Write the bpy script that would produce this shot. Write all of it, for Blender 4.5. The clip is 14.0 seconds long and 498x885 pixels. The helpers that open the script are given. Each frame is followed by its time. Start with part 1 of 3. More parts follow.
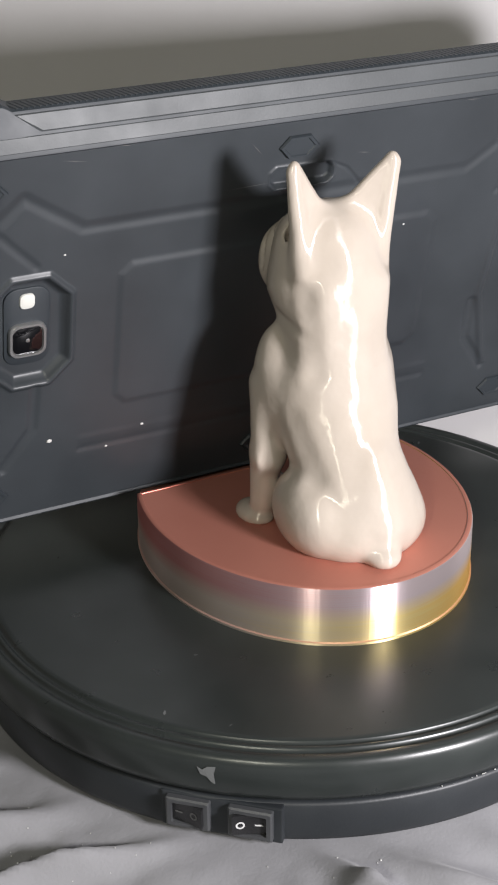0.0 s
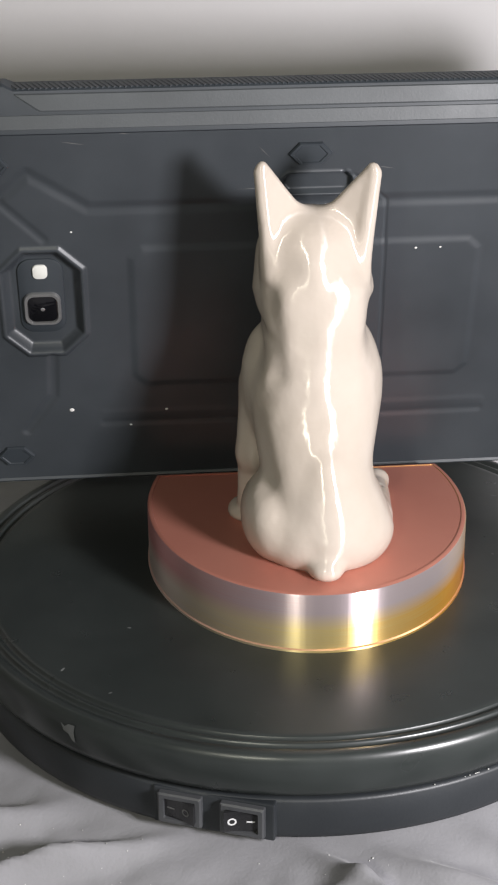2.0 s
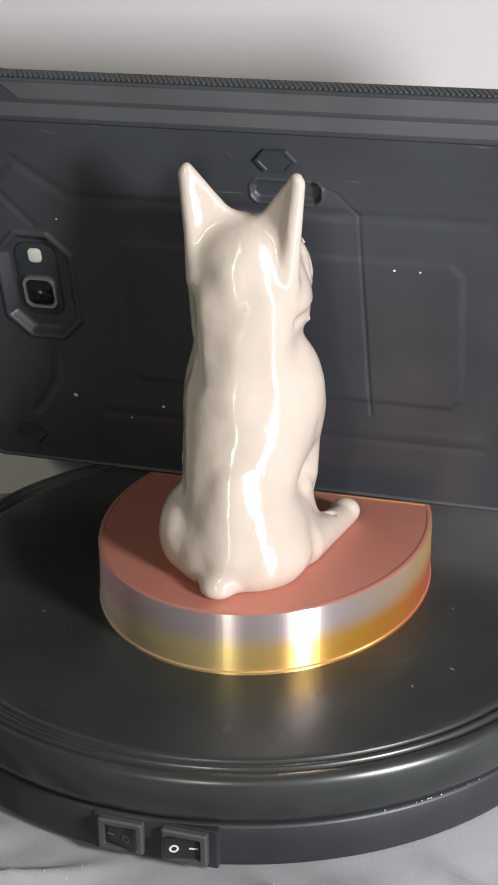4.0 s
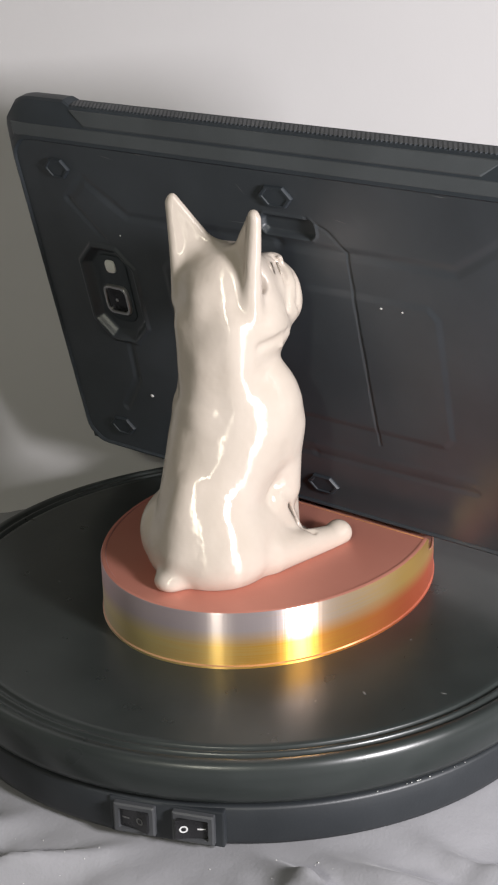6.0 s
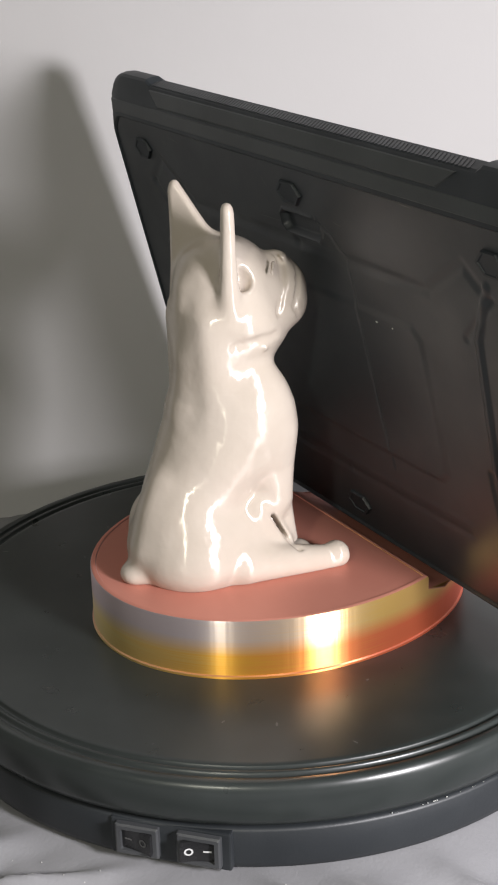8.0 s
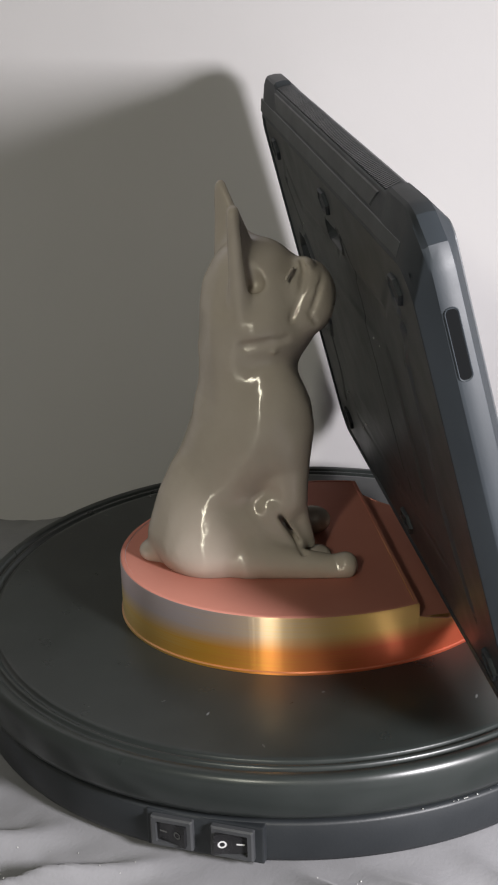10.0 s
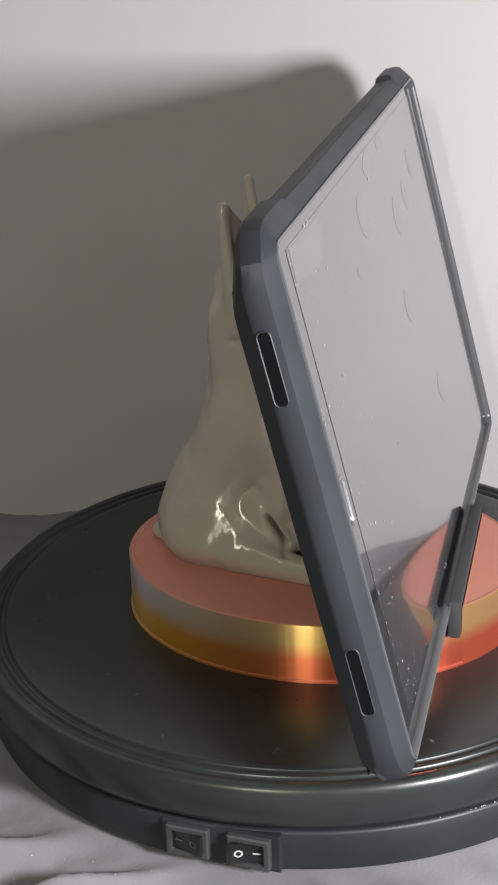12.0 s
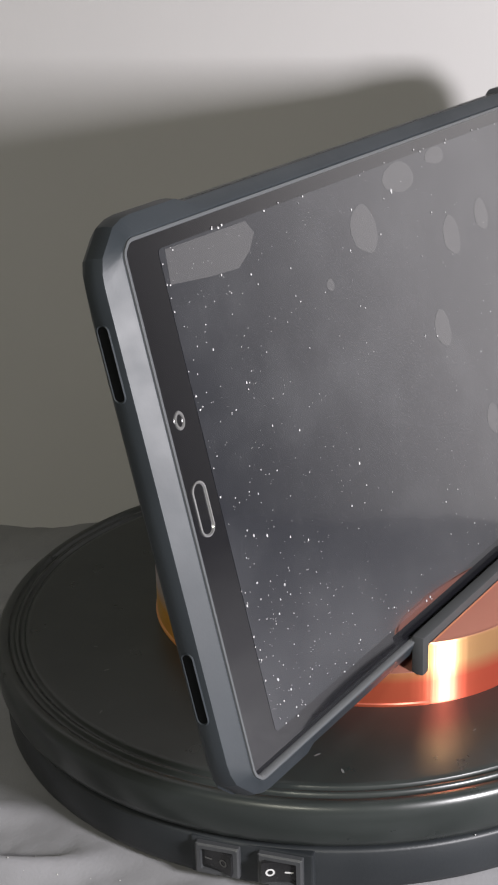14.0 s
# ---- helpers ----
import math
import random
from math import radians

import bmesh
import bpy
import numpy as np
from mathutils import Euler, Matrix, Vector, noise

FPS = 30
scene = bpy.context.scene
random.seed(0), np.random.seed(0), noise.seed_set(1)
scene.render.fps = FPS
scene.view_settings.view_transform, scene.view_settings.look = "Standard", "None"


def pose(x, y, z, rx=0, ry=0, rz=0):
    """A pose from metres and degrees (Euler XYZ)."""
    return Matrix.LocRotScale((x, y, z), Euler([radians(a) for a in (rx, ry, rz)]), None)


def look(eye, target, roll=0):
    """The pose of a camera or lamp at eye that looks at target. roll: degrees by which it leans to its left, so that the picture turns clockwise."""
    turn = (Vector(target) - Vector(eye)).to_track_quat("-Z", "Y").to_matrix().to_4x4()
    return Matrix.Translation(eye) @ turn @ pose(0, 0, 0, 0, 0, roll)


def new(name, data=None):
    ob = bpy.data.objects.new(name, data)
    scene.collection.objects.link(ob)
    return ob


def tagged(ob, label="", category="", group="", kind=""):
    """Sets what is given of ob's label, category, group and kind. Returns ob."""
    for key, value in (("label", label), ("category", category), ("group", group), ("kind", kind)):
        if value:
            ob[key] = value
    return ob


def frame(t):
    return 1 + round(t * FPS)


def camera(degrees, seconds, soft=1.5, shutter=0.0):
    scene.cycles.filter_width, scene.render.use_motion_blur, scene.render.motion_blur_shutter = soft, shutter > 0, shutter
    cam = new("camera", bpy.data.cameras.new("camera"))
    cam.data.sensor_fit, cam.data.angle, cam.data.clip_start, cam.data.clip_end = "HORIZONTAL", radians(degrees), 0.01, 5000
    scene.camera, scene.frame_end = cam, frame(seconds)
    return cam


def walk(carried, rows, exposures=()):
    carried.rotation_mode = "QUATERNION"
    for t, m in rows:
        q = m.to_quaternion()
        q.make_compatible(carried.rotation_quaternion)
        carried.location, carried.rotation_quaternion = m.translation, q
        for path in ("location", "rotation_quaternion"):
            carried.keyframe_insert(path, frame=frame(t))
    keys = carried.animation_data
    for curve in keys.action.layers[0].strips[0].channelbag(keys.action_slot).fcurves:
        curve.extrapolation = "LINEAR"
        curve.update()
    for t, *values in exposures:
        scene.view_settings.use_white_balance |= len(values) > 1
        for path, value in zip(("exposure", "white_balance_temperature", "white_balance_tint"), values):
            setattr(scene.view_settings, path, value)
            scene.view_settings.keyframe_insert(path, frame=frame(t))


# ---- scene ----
cam = camera(19.023, 14.0, soft=2.1)
SPIN = -10.6025  # degrees a second, clockwise from above
PATH = [
    (0.0, look((-0.0186, -0.4872, 0.2848), (-0.0178, 0.0517, 0.0210), -0.71)),
    (0.5, look((-0.0188, -0.4959, 0.2786), (-0.0190, 0.0475, 0.0243), -0.45)),
    (1.0, look((-0.0212, -0.4993, 0.2754), (-0.0210, 0.0463, 0.0257), -0.27)),
    (1.5, look((-0.0179, -0.4993, 0.2707), (-0.0184, 0.0473, 0.0232), -0.35)),
    (2.0, look((-0.0124, -0.4988, 0.2685), (-0.0175, 0.0502, 0.0263), -0.55)),
    (2.5, look((-0.0078, -0.4941, 0.2668), (-0.0138, 0.0558, 0.0268), -0.62)),
    (3.0, look((-0.0090, -0.4897, 0.2666), (-0.0144, 0.0605, 0.0273), -0.51)),
    (3.5, look((-0.0040, -0.4850, 0.2607), (-0.0106, 0.0667, 0.0251), -0.38)),
    (4.0, look((0.0054, -0.4860, 0.2602), (-0.0012, 0.0662, 0.0257), -0.45)),
    (4.2, look((0.0036, -0.4903, 0.2610), (-0.0003, 0.0637, 0.0305), 0.04)),
    (6.3, look((0.0117, -0.5243, 0.2735), (-0.0009, 0.0310, 0.0467), -1.76)),
    (6.5, look((0.0081, -0.5166, 0.2712), (-0.0020, 0.0381, 0.0428), -1.22)),
    (7.0, look((0.0160, -0.5104, 0.2693), (0.0021, 0.0441, 0.0405), -1.55)),
    (7.5, look((0.0145, -0.5051, 0.2654), (-0.0010, 0.0497, 0.0376), -1.62)),
    (8.0, look((0.0099, -0.5026, 0.2652), (-0.0046, 0.0530, 0.0391), -1.66)),
    (8.5, look((0.0055, -0.5020, 0.2633), (-0.0076, 0.0534, 0.0365), -1.46)),
    (8.7, look((0.0092, -0.5124, 0.2670), (-0.0089, 0.0453, 0.0465), -1.93)),
    (10.8, look((0.0120, -0.5118, 0.2637), (-0.0222, 0.0443, 0.0411), -1.62)),
    (11.0, look((0.0061, -0.5063, 0.2690), (-0.0180, 0.0472, 0.0387), -1.66)),
    (11.5, look((0.0052, -0.5059, 0.2723), (-0.0216, 0.0471, 0.0412), -1.77)),
    (12.0, look((0.0053, -0.5039, 0.2729), (-0.0239, 0.0491, 0.0419), -1.89)),
    (12.5, look((0.0063, -0.5024, 0.2720), (-0.0261, 0.0509, 0.0421), -1.79)),
    (13.0, look((-0.0004, -0.5015, 0.2732), (-0.0277, 0.0511, 0.0410), -1.72)),
    (13.5, look((0.0019, -0.4996, 0.2747), (-0.0366, 0.0521, 0.0419), -1.88)),
    (14.0, look((-0.0094, -0.4975, 0.2693), (-0.0327, 0.0578, 0.0433), -1.61)),
]
walk(cam, PATH)

# ---------------------------------------------------------------- light
world = bpy.data.worlds.new("room_dusk")
scene.world = world
world.use_nodes = True
world.node_tree.nodes["Background"].inputs[0].default_value = (0.9, 0.95, 1.0, 1)
world.node_tree.nodes["Background"].inputs[1].default_value = 0.1
scene.view_settings.exposure = 0.0


def area_lamp(name, eye, target, wide, high, watts, colour):
    data = bpy.data.lights.new(name, "AREA")
    data.shape, data.size, data.size_y, data.energy, data.color = "RECTANGLE", wide, high, watts, colour
    ob = new(name, data)
    ob.matrix_world = look(eye, target)
    return ob


area_lamp("desk_light", (0.33, -0.43, 0.21), (0.0, 0.05, 0.08), 0.088, 0.09, 5.75, (0.985, 0.955, 0.985))
area_lamp("room_light", (-0.36, -1.30, 0.80), (0, 0, 0), 0.07, 0.14, 6.0, (1.0, 0.985, 0.83))


# ---------------------------------------------------------------- materials
class Mat:
    """A node material with a few shorthands."""

    def __init__(self, name, colour, rough=0.5, metal=0.0, **more):
        self.m = bpy.data.materials.new(name)
        self.m.use_nodes = True
        self.t = self.m.node_tree
        self.b = self.t.nodes["Principled BSDF"]
        self.put("Base Color", (*colour, 1))
        self.put("Roughness", rough)
        self.put("Metallic", metal)
        for key, value in more.items():
            self.put(key.replace("_", " "), value)

    def put(self, socket, value):
        if isinstance(value, bpy.types.NodeSocket):
            self.t.links.new(value, self.b.inputs[socket])
        else:
            self.b.inputs[socket].default_value = value

    def node(self, kind, **inputs):
        n = self.t.nodes.new(kind)
        for key, value in inputs.items():
            sock = n.inputs[int(key[1:])] if key[0] == "i" and key[1:].isdigit() else n.inputs[key.replace("_", " ")]
            if isinstance(value, bpy.types.NodeSocket):
                self.t.links.new(value, sock)
            else:
                sock.default_value = value
        return n

    def coords(self, scale=(1, 1, 1)):
        c = self.t.nodes.new("ShaderNodeTexCoord")
        return self.node("ShaderNodeMapping", Vector=c.outputs["Object"], Scale=scale).outputs[0]

    def noise(self, scale, detail=4.0, rough=0.55, stretch=(1, 1, 1)):
        return self.node("ShaderNodeTexNoise", Vector=self.coords(stretch), Scale=scale, Detail=detail, Roughness=rough).outputs["Fac"]

    def ramp(self, fac, stops):
        n = self.node("ShaderNodeValToRGB", Fac=fac)
        els = n.color_ramp.elements
        while len(els) < len(stops):
            els.new(0.5)
        for e, (at, col) in zip(els, stops):
            e.position, e.color = at, (*col, 1) if len(col) == 3 else col
        return n.outputs["Color"]

    def bump(self, height, strength, distance=0.001, after=None):
        n = self.node("ShaderNodeBump", Height=height, Strength=strength, Distance=distance)
        if after:
            self.t.links.new(after, n.inputs["Normal"])
        self.put("Normal", n.outputs[0])
        return n.outputs[0]

    def math(self, op, a, b=0.0):
        n = self.t.nodes.new("ShaderNodeMath")
        n.operation = op
        for i, v in enumerate((a, b)):
            if isinstance(v, bpy.types.NodeSocket):
                self.t.links.new(v, n.inputs[i])
            else:
                n.inputs[i].default_value = v
        return n.outputs[0]

    def mix(self, fac, a, b):
        n = self.t.nodes.new("ShaderNodeMix")
        n.data_type = "RGBA"
        for i, v in ((0, fac), (6, a), (7, b)):
            if isinstance(v, bpy.types.NodeSocket):
                self.t.links.new(v, n.inputs[i])
            else:
                n.inputs[i].default_value = v if i == 0 else (*v, 1)
        return n.outputs[2]


def plastic(name, colour, rough, worn=1.35, grain=900.0, strength=0.12):
    m = Mat(name, colour, rough)
    dull = tuple(min(1, c * worn + 0.004) for c in colour)
    m.put("Base Color", m.ramp(m.noise(22, 6), [(0.35, colour), (0.75, dull)]))
    r = m.math("ADD", m.math("MULTIPLY", m.noise(60, 5), 0.22), rough - 0.11)
    m.put("Roughness", r)
    m.bump(m.noise(grain, 2), strength, 0.0004)
    return m.m


M_PLATTER = plastic("black_plastic", (0.018, 0.0215, 0.0205), 0.31, 1.4, 1400, 0.02)
M_DRIVE = plastic("black_housing_plastic", (0.015, 0.0175, 0.020), 0.48)
# near-black without gloss, painting the shade inside the side slots
M_DARK = Mat("slot_shade_black", (0.005, 0.0055, 0.006), 0.9, Specular_IOR_Level=0.08).m
M_SWITCH = plastic("switch_plastic", (0.045, 0.047, 0.050), 0.4)
M_ROCKER = plastic("rocker_plastic", (0.012, 0.012, 0.013), 0.25)
M_WHITE = Mat("white_marking", (0.55, 0.55, 0.55), 0.5).m
M_GREY = Mat("grey_marking", (0.10, 0.10, 0.10), 0.5).m
M_CASE = plastic("slate_rubber", (0.019, 0.0240, 0.0290), 0.52, 1.3, 1100, 0.05)
# case rubber lightened, so the lamp's sheen on the upper bevel is in the colour
M_RIM = plastic("rubber_with_sheen", (0.045, 0.050, 0.053), 0.50, 1.4, 1100, 0.1)
M_METAL = Mat("lens_ring", (0.42, 0.42, 0.42), 0.28, 0.8).m
M_LENS = Mat("lens_glass", (0.004, 0.004, 0.005), 0.05).m
M_FLASH = Mat("flash_diffuser", (0.62, 0.62, 0.58), 0.3).m
M_PANEL = plastic("black_moulded_plastic", (0.0265, 0.0308, 0.0352), 0.42, 1.4, 1300, 0.04)
M_GLASS = Mat("display_glass", (0.008, 0.008, 0.010), 0.06, IOR=2.0, Coat_Weight=1.0, Coat_Roughness=0.04).m
# paler than the case rubber, to paint the bright highlight along its lip
M_LIP = Mat("lip_highlight_grey", (0.09, 0.095, 0.10), 0.20).m
M_PAD = plastic("foam_grey", (0.03, 0.032, 0.034), 0.85)
M_SCUFF = plastic("scuffed_plastic", (0.11, 0.115, 0.115), 0.7)
M_BUBBLE = Mat("film_bubble", (0.062, 0.062, 0.066), 0.26, IOR=2.2, Coat_Weight=1.0, Coat_Roughness=0.12).m


def film_material():
    m = Mat("dusty_film", (0.010, 0.010, 0.012), 0.16, IOR=2.4, Coat_Weight=1.0, Coat_Roughness=0.05)
    m.put("Base Color", m.ramp(m.noise(26, 7, 0.65), [(0.45, (0.014, 0.0155, 0.021)), (0.75, (0.036, 0.038, 0.044))]))
    m.put("Roughness", m.math("ADD", m.math("MULTIPLY", m.noise(18, 6), 0.25), 0.04))
    return m.m


M_FILM = film_material()
M_DUST = Mat("dust", (0.55, 0.55, 0.53), 0.9).m
M_LINT = Mat("film_dust", (0.42, 0.42, 0.42), 0.8).m


def across_layers(m, raster=None):
    """Tangent along the printed layers, and along the raster lines on a flat top."""
    geo = m.t.nodes.new("ShaderNodeNewGeometry")
    along = m.t.nodes.new("ShaderNodeVectorMath")
    along.operation = "CROSS_PRODUCT"
    m.t.links.new(geo.outputs["Normal"], along.inputs[0])
    along.inputs[1].default_value = (0, 0, 1)
    tangent = along.outputs[0]
    if raster is not None:
        line = m.t.nodes.new("ShaderNodeVectorTransform")
        line.vector_type, line.convert_from, line.convert_to = "VECTOR", "OBJECT", "WORLD"
        line.inputs[0].default_value = (math.cos(raster[1]), math.sin(raster[1]), 0)
        both = m.t.nodes.new("ShaderNodeVectorMath")
        both.operation = "MULTIPLY_ADD"
        m.t.links.new(line.outputs[0], both.inputs[0])
        m.t.links.new(raster[0], both.inputs[1])
        m.t.links.new(tangent, both.inputs[2])
        tangent = both.outputs[0]
    m.put("Tangent", tangent)
    m.put("Anisotropic Rotation", 0.25)


def silk_stand():
    m = Mat("silk_filament", (0.6, 0.25, 0.2), 0.3, 0.55)
    c = m.t.nodes.new("ShaderNodeTexCoord")
    xyz = m.node("ShaderNodeSeparateXYZ", Vector=c.outputs["Object"])
    x, y, z = xyz.outputs
    turn = m.math("DIVIDE", m.math("ARCTAN2", m.math("SUBTRACT", x, 0.004), m.math("SUBTRACT", 0.006, y)), 2 * math.pi)
    turn = m.math("ADD", turn, 0.5)  # 0.5 behind the dog, rising towards the tablet's long end
    jitter = m.math("MULTIPLY", m.math("SUBTRACT", m.noise(1.0, 3, 0.6, (30, 30, 2500)), 0.5), 0.10)
    turn = m.math("ADD", turn, jitter)
    # filament colours round the side; gold at 0.50 paled to whiten the lamp's highlight
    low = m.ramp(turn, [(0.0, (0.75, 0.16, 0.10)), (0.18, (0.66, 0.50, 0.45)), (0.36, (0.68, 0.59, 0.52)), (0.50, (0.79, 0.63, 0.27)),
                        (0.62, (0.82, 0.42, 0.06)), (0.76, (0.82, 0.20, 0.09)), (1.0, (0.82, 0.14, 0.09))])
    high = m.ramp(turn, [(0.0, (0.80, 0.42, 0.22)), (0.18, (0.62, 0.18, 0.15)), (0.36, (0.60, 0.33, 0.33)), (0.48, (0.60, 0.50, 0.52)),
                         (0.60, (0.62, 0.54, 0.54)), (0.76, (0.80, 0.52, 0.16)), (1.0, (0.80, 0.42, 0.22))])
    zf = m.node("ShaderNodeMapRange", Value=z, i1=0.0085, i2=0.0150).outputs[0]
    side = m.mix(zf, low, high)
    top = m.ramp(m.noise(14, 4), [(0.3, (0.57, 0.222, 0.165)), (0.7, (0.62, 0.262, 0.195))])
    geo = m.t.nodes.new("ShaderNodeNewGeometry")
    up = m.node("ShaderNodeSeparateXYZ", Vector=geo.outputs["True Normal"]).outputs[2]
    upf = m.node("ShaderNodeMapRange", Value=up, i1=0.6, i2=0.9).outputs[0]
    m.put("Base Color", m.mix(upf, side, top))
    m.put("Metallic", m.math("SUBTRACT", 0.78, m.math("MULTIPLY", upf, 0.30)))
    m.put("Roughness", m.math("ADD", m.math("MULTIPLY", upf, 0.14), 0.38))
    m.put("Anisotropic", m.math("SUBTRACT", 1.0, m.math("MULTIPLY", upf, 0.2)))
    across_layers(m, (upf, radians(98)))
    m.bump(m.noise(1.0, 3, 0.6, (420, 420, 6)), 0.08, 0.0005)
    return m.m


def silk_dog():
    m = Mat("cream_silk_filament", (0.46, 0.405, 0.34), 0.23, 0.06)
    m.put("Base Color", m.ramp(m.noise(40, 4), [(0.3, (0.458, 0.399, 0.336)), (0.7, (0.505, 0.445, 0.384))]))
    m.put("IOR", 1.52)
    m.put("Anisotropic", 1.0)
    across_layers(m)
    n1 = m.bump(m.noise(52, 3.5, 0.55), 0.30, 0.0026)
    m.bump(m.noise(1.0, 2, 0.5, (70, 70, 1700)), 0.05, 0.0004, n1)
    return m.m


def fabric(name, a, b, scale=900.0):
    m = Mat(name, a, 0.85)
    m.put("Base Color", m.ramp(m.noise(9, 6), [(0.3, a), (0.7, b)]))
    m.put("Sheen Weight", 0.15)
    n = m.bump(m.noise(scale, 3), 0.25, 0.0005)
    m.bump(m.noise(45, 5), 0.12, 0.004, n)
    return m.m


def wall_paint(name, a, b):
    m = Mat(name, a, 0.85)
    m.put("Base Color", m.ramp(m.noise(5, 6), [(0.3, a), (0.75, b)]))
    m.bump(m.noise(220, 4), 0.08, 0.0008)
    return m.m


M_STAND, M_DOG = silk_stand(), silk_dog()
M_CLOTH = fabric("grey_cloth", (0.185, 0.185, 0.195), (0.25, 0.25, 0.26))
M_WALL = wall_paint("pale_wall_paint", (0.455, 0.444, 0.444), (0.495, 0.483, 0.483))
# raised in brightness so the unseen room returns more fill light
M_ROOM = wall_paint("bounce_room_paint", (0.72, 0.71, 0.69), (0.76, 0.75, 0.73))


# ---------------------------------------------------------------- mesh helpers
def mesh_of(name, bm, material, smooth=True, angle=40):
    bmesh.ops.recalc_face_normals(bm, faces=bm.faces)
    me = bpy.data.meshes.new(name)
    bm.to_mesh(me)
    bm.free()
    me.materials.append(material)
    if smooth:
        me.shade_smooth()
        me.set_sharp_from_angle(angle=radians(angle))
    return me


def part(name, bm, material, parent, label="", smooth=True, angle=40):
    ob = new(name, mesh_of(name, bm, material, smooth, angle))
    ob.parent = parent
    if label:
        ob["label"] = label
    return ob


def lathe(profile, steps=160):
    """A turned solid about z from (radius, height) pairs; radius 0 closes it."""
    bm = bmesh.new()
    rings = []
    for r, z in profile:
        if r == 0:
            rings.append([bm.verts.new((0, 0, z))])
        else:
            rings.append([bm.verts.new((r * math.cos(2 * math.pi * i / steps), r * math.sin(2 * math.pi * i / steps), z)) for i in range(steps)])
    for a, b in zip(rings, rings[1:]):
        for i in range(steps):
            j = (i + 1) % steps
            if len(a) == 1:
                bm.faces.new((a[0], b[i], b[j]))
            elif len(b) == 1:
                bm.faces.new((a[i], b[0], a[j]))
            else:
                bm.faces.new((a[i], b[i], b[j], a[j]))
    return bm


def loft(bm, loops, cap=True):
    """Joins loops of equal length (lists of 3D points) into a closed skin."""
    rings = [[bm.verts.new(p) for p in loop] for loop in loops]
    n = len(rings[0])
    for a, b in zip(rings, rings[1:]):
        for i in range(n):
            bm.faces.new((a[i], a[(i + 1) % n], b[(i + 1) % n], b[i]))
    if cap:
        bm.faces.new(rings[0][::-1])
        bm.faces.new(rings[-1])
    return bm


def rounded(cx, cz, w, h, r, n=5):
    """Points of a rounded rectangle in the x, z plane."""
    pts = []
    for sx, sz, a0 in ((1, 1, 0), (-1, 1, 90), (-1, -1, 180), (1, -1, 270)):
        for k in range(n + 1):
            a = radians(a0 + 90 * k / n)
            pts.append((cx + sx * (w / 2 - r) + r * math.cos(a), cz + sz * (h / 2 - r) + r * math.sin(a)))
    return pts


def slab(bm, outline, y0, y1, bevel=0.0, cx=None, cz=None):
    """A plate from an x, z outline between y0 and y1, its y1 edge drawn in by bevel."""
    xs, zs = [p[0] for p in outline], [p[1] for p in outline]
    cx = (min(xs) + max(xs)) / 2 if cx is None else cx
    cz = (min(zs) + max(zs)) / 2 if cz is None else cz
    hw, hh = (max(xs) - min(xs)) / 2, (max(zs) - min(zs)) / 2

    def drawn(d):
        return [(cx + (x - cx) * (1 - d / hw), cz + (z - cz) * (1 - d / hh)) for x, z in outline]

    sign = 1 if y1 > y0 else -1
    loops = [[(x, y0, z) for x, z in outline]]
    if bevel:
        loops.append([(x, y1 - sign * bevel, z) for x, z in outline])
        loops.append([(x, y1 - sign * bevel * 0.3, z) for x, z in drawn(bevel * 0.3)])
    loops.append([(x, y1, z) for x, z in drawn(bevel)])
    return loft(bm, loops)


def block(bm, m, sx, sy, sz, bevel=0.0):
    made = bmesh.ops.create_cube(bm, size=1.0, matrix=m @ Matrix.Diagonal((sx, sy, sz, 1)))
    if bevel:
        edges = list({e for v in made["verts"] for e in v.link_edges})
        bmesh.ops.bevel(bm, geom=edges, offset=bevel, segments=2, affect="EDGES", profile=0.6)
    return bm


def hexagon(cx, cz, w, h):
    return [(cx + w / 2, cz), (cx + w / 2 - h * 0.45, cz + h / 2), (cx - w / 2 + h * 0.45, cz + h / 2), (cx - w / 2, cz),
            (cx - w / 2 + h * 0.45, cz - h / 2), (cx + w / 2 - h * 0.45, cz - h / 2)]


# ---------------------------------------------------------------- the setting
TABLE_Z = -0.0335
WALL_Y = 0.166


CREASES = [(-0.125, -0.115, 18, 0.07, 0.006, 0.42), (-0.085, -0.135, 24, 0.06, 0.004, 0.40), (-0.05, -0.16, 12, 0.08, 0.005, 0.40), (0.02, -0.155, -58, 0.05, 0.005, 0.45),
           (0.055, -0.150, -40, 0.06, 0.007, 0.42), (0.10, -0.14, -28, 0.06, 0.005, 0.38), (0.135, -0.105, -52, 0.06, 0.006, 0.42), (-0.15, -0.07, -12, 0.06, 0.006, 0.4),
           (-0.17, 0.02, 62, 0.09, 0.007, 0.4), (0.03, -0.19, 8, 0.12, 0.008, 0.5), (-0.11, -0.17, -30, 0.08, 0.006, 0.45), (0.17, -0.03, 75, 0.1, 0.008, 0.4), (-0.15, 0.11, 20, 0.08, 0.006, 0.35)]


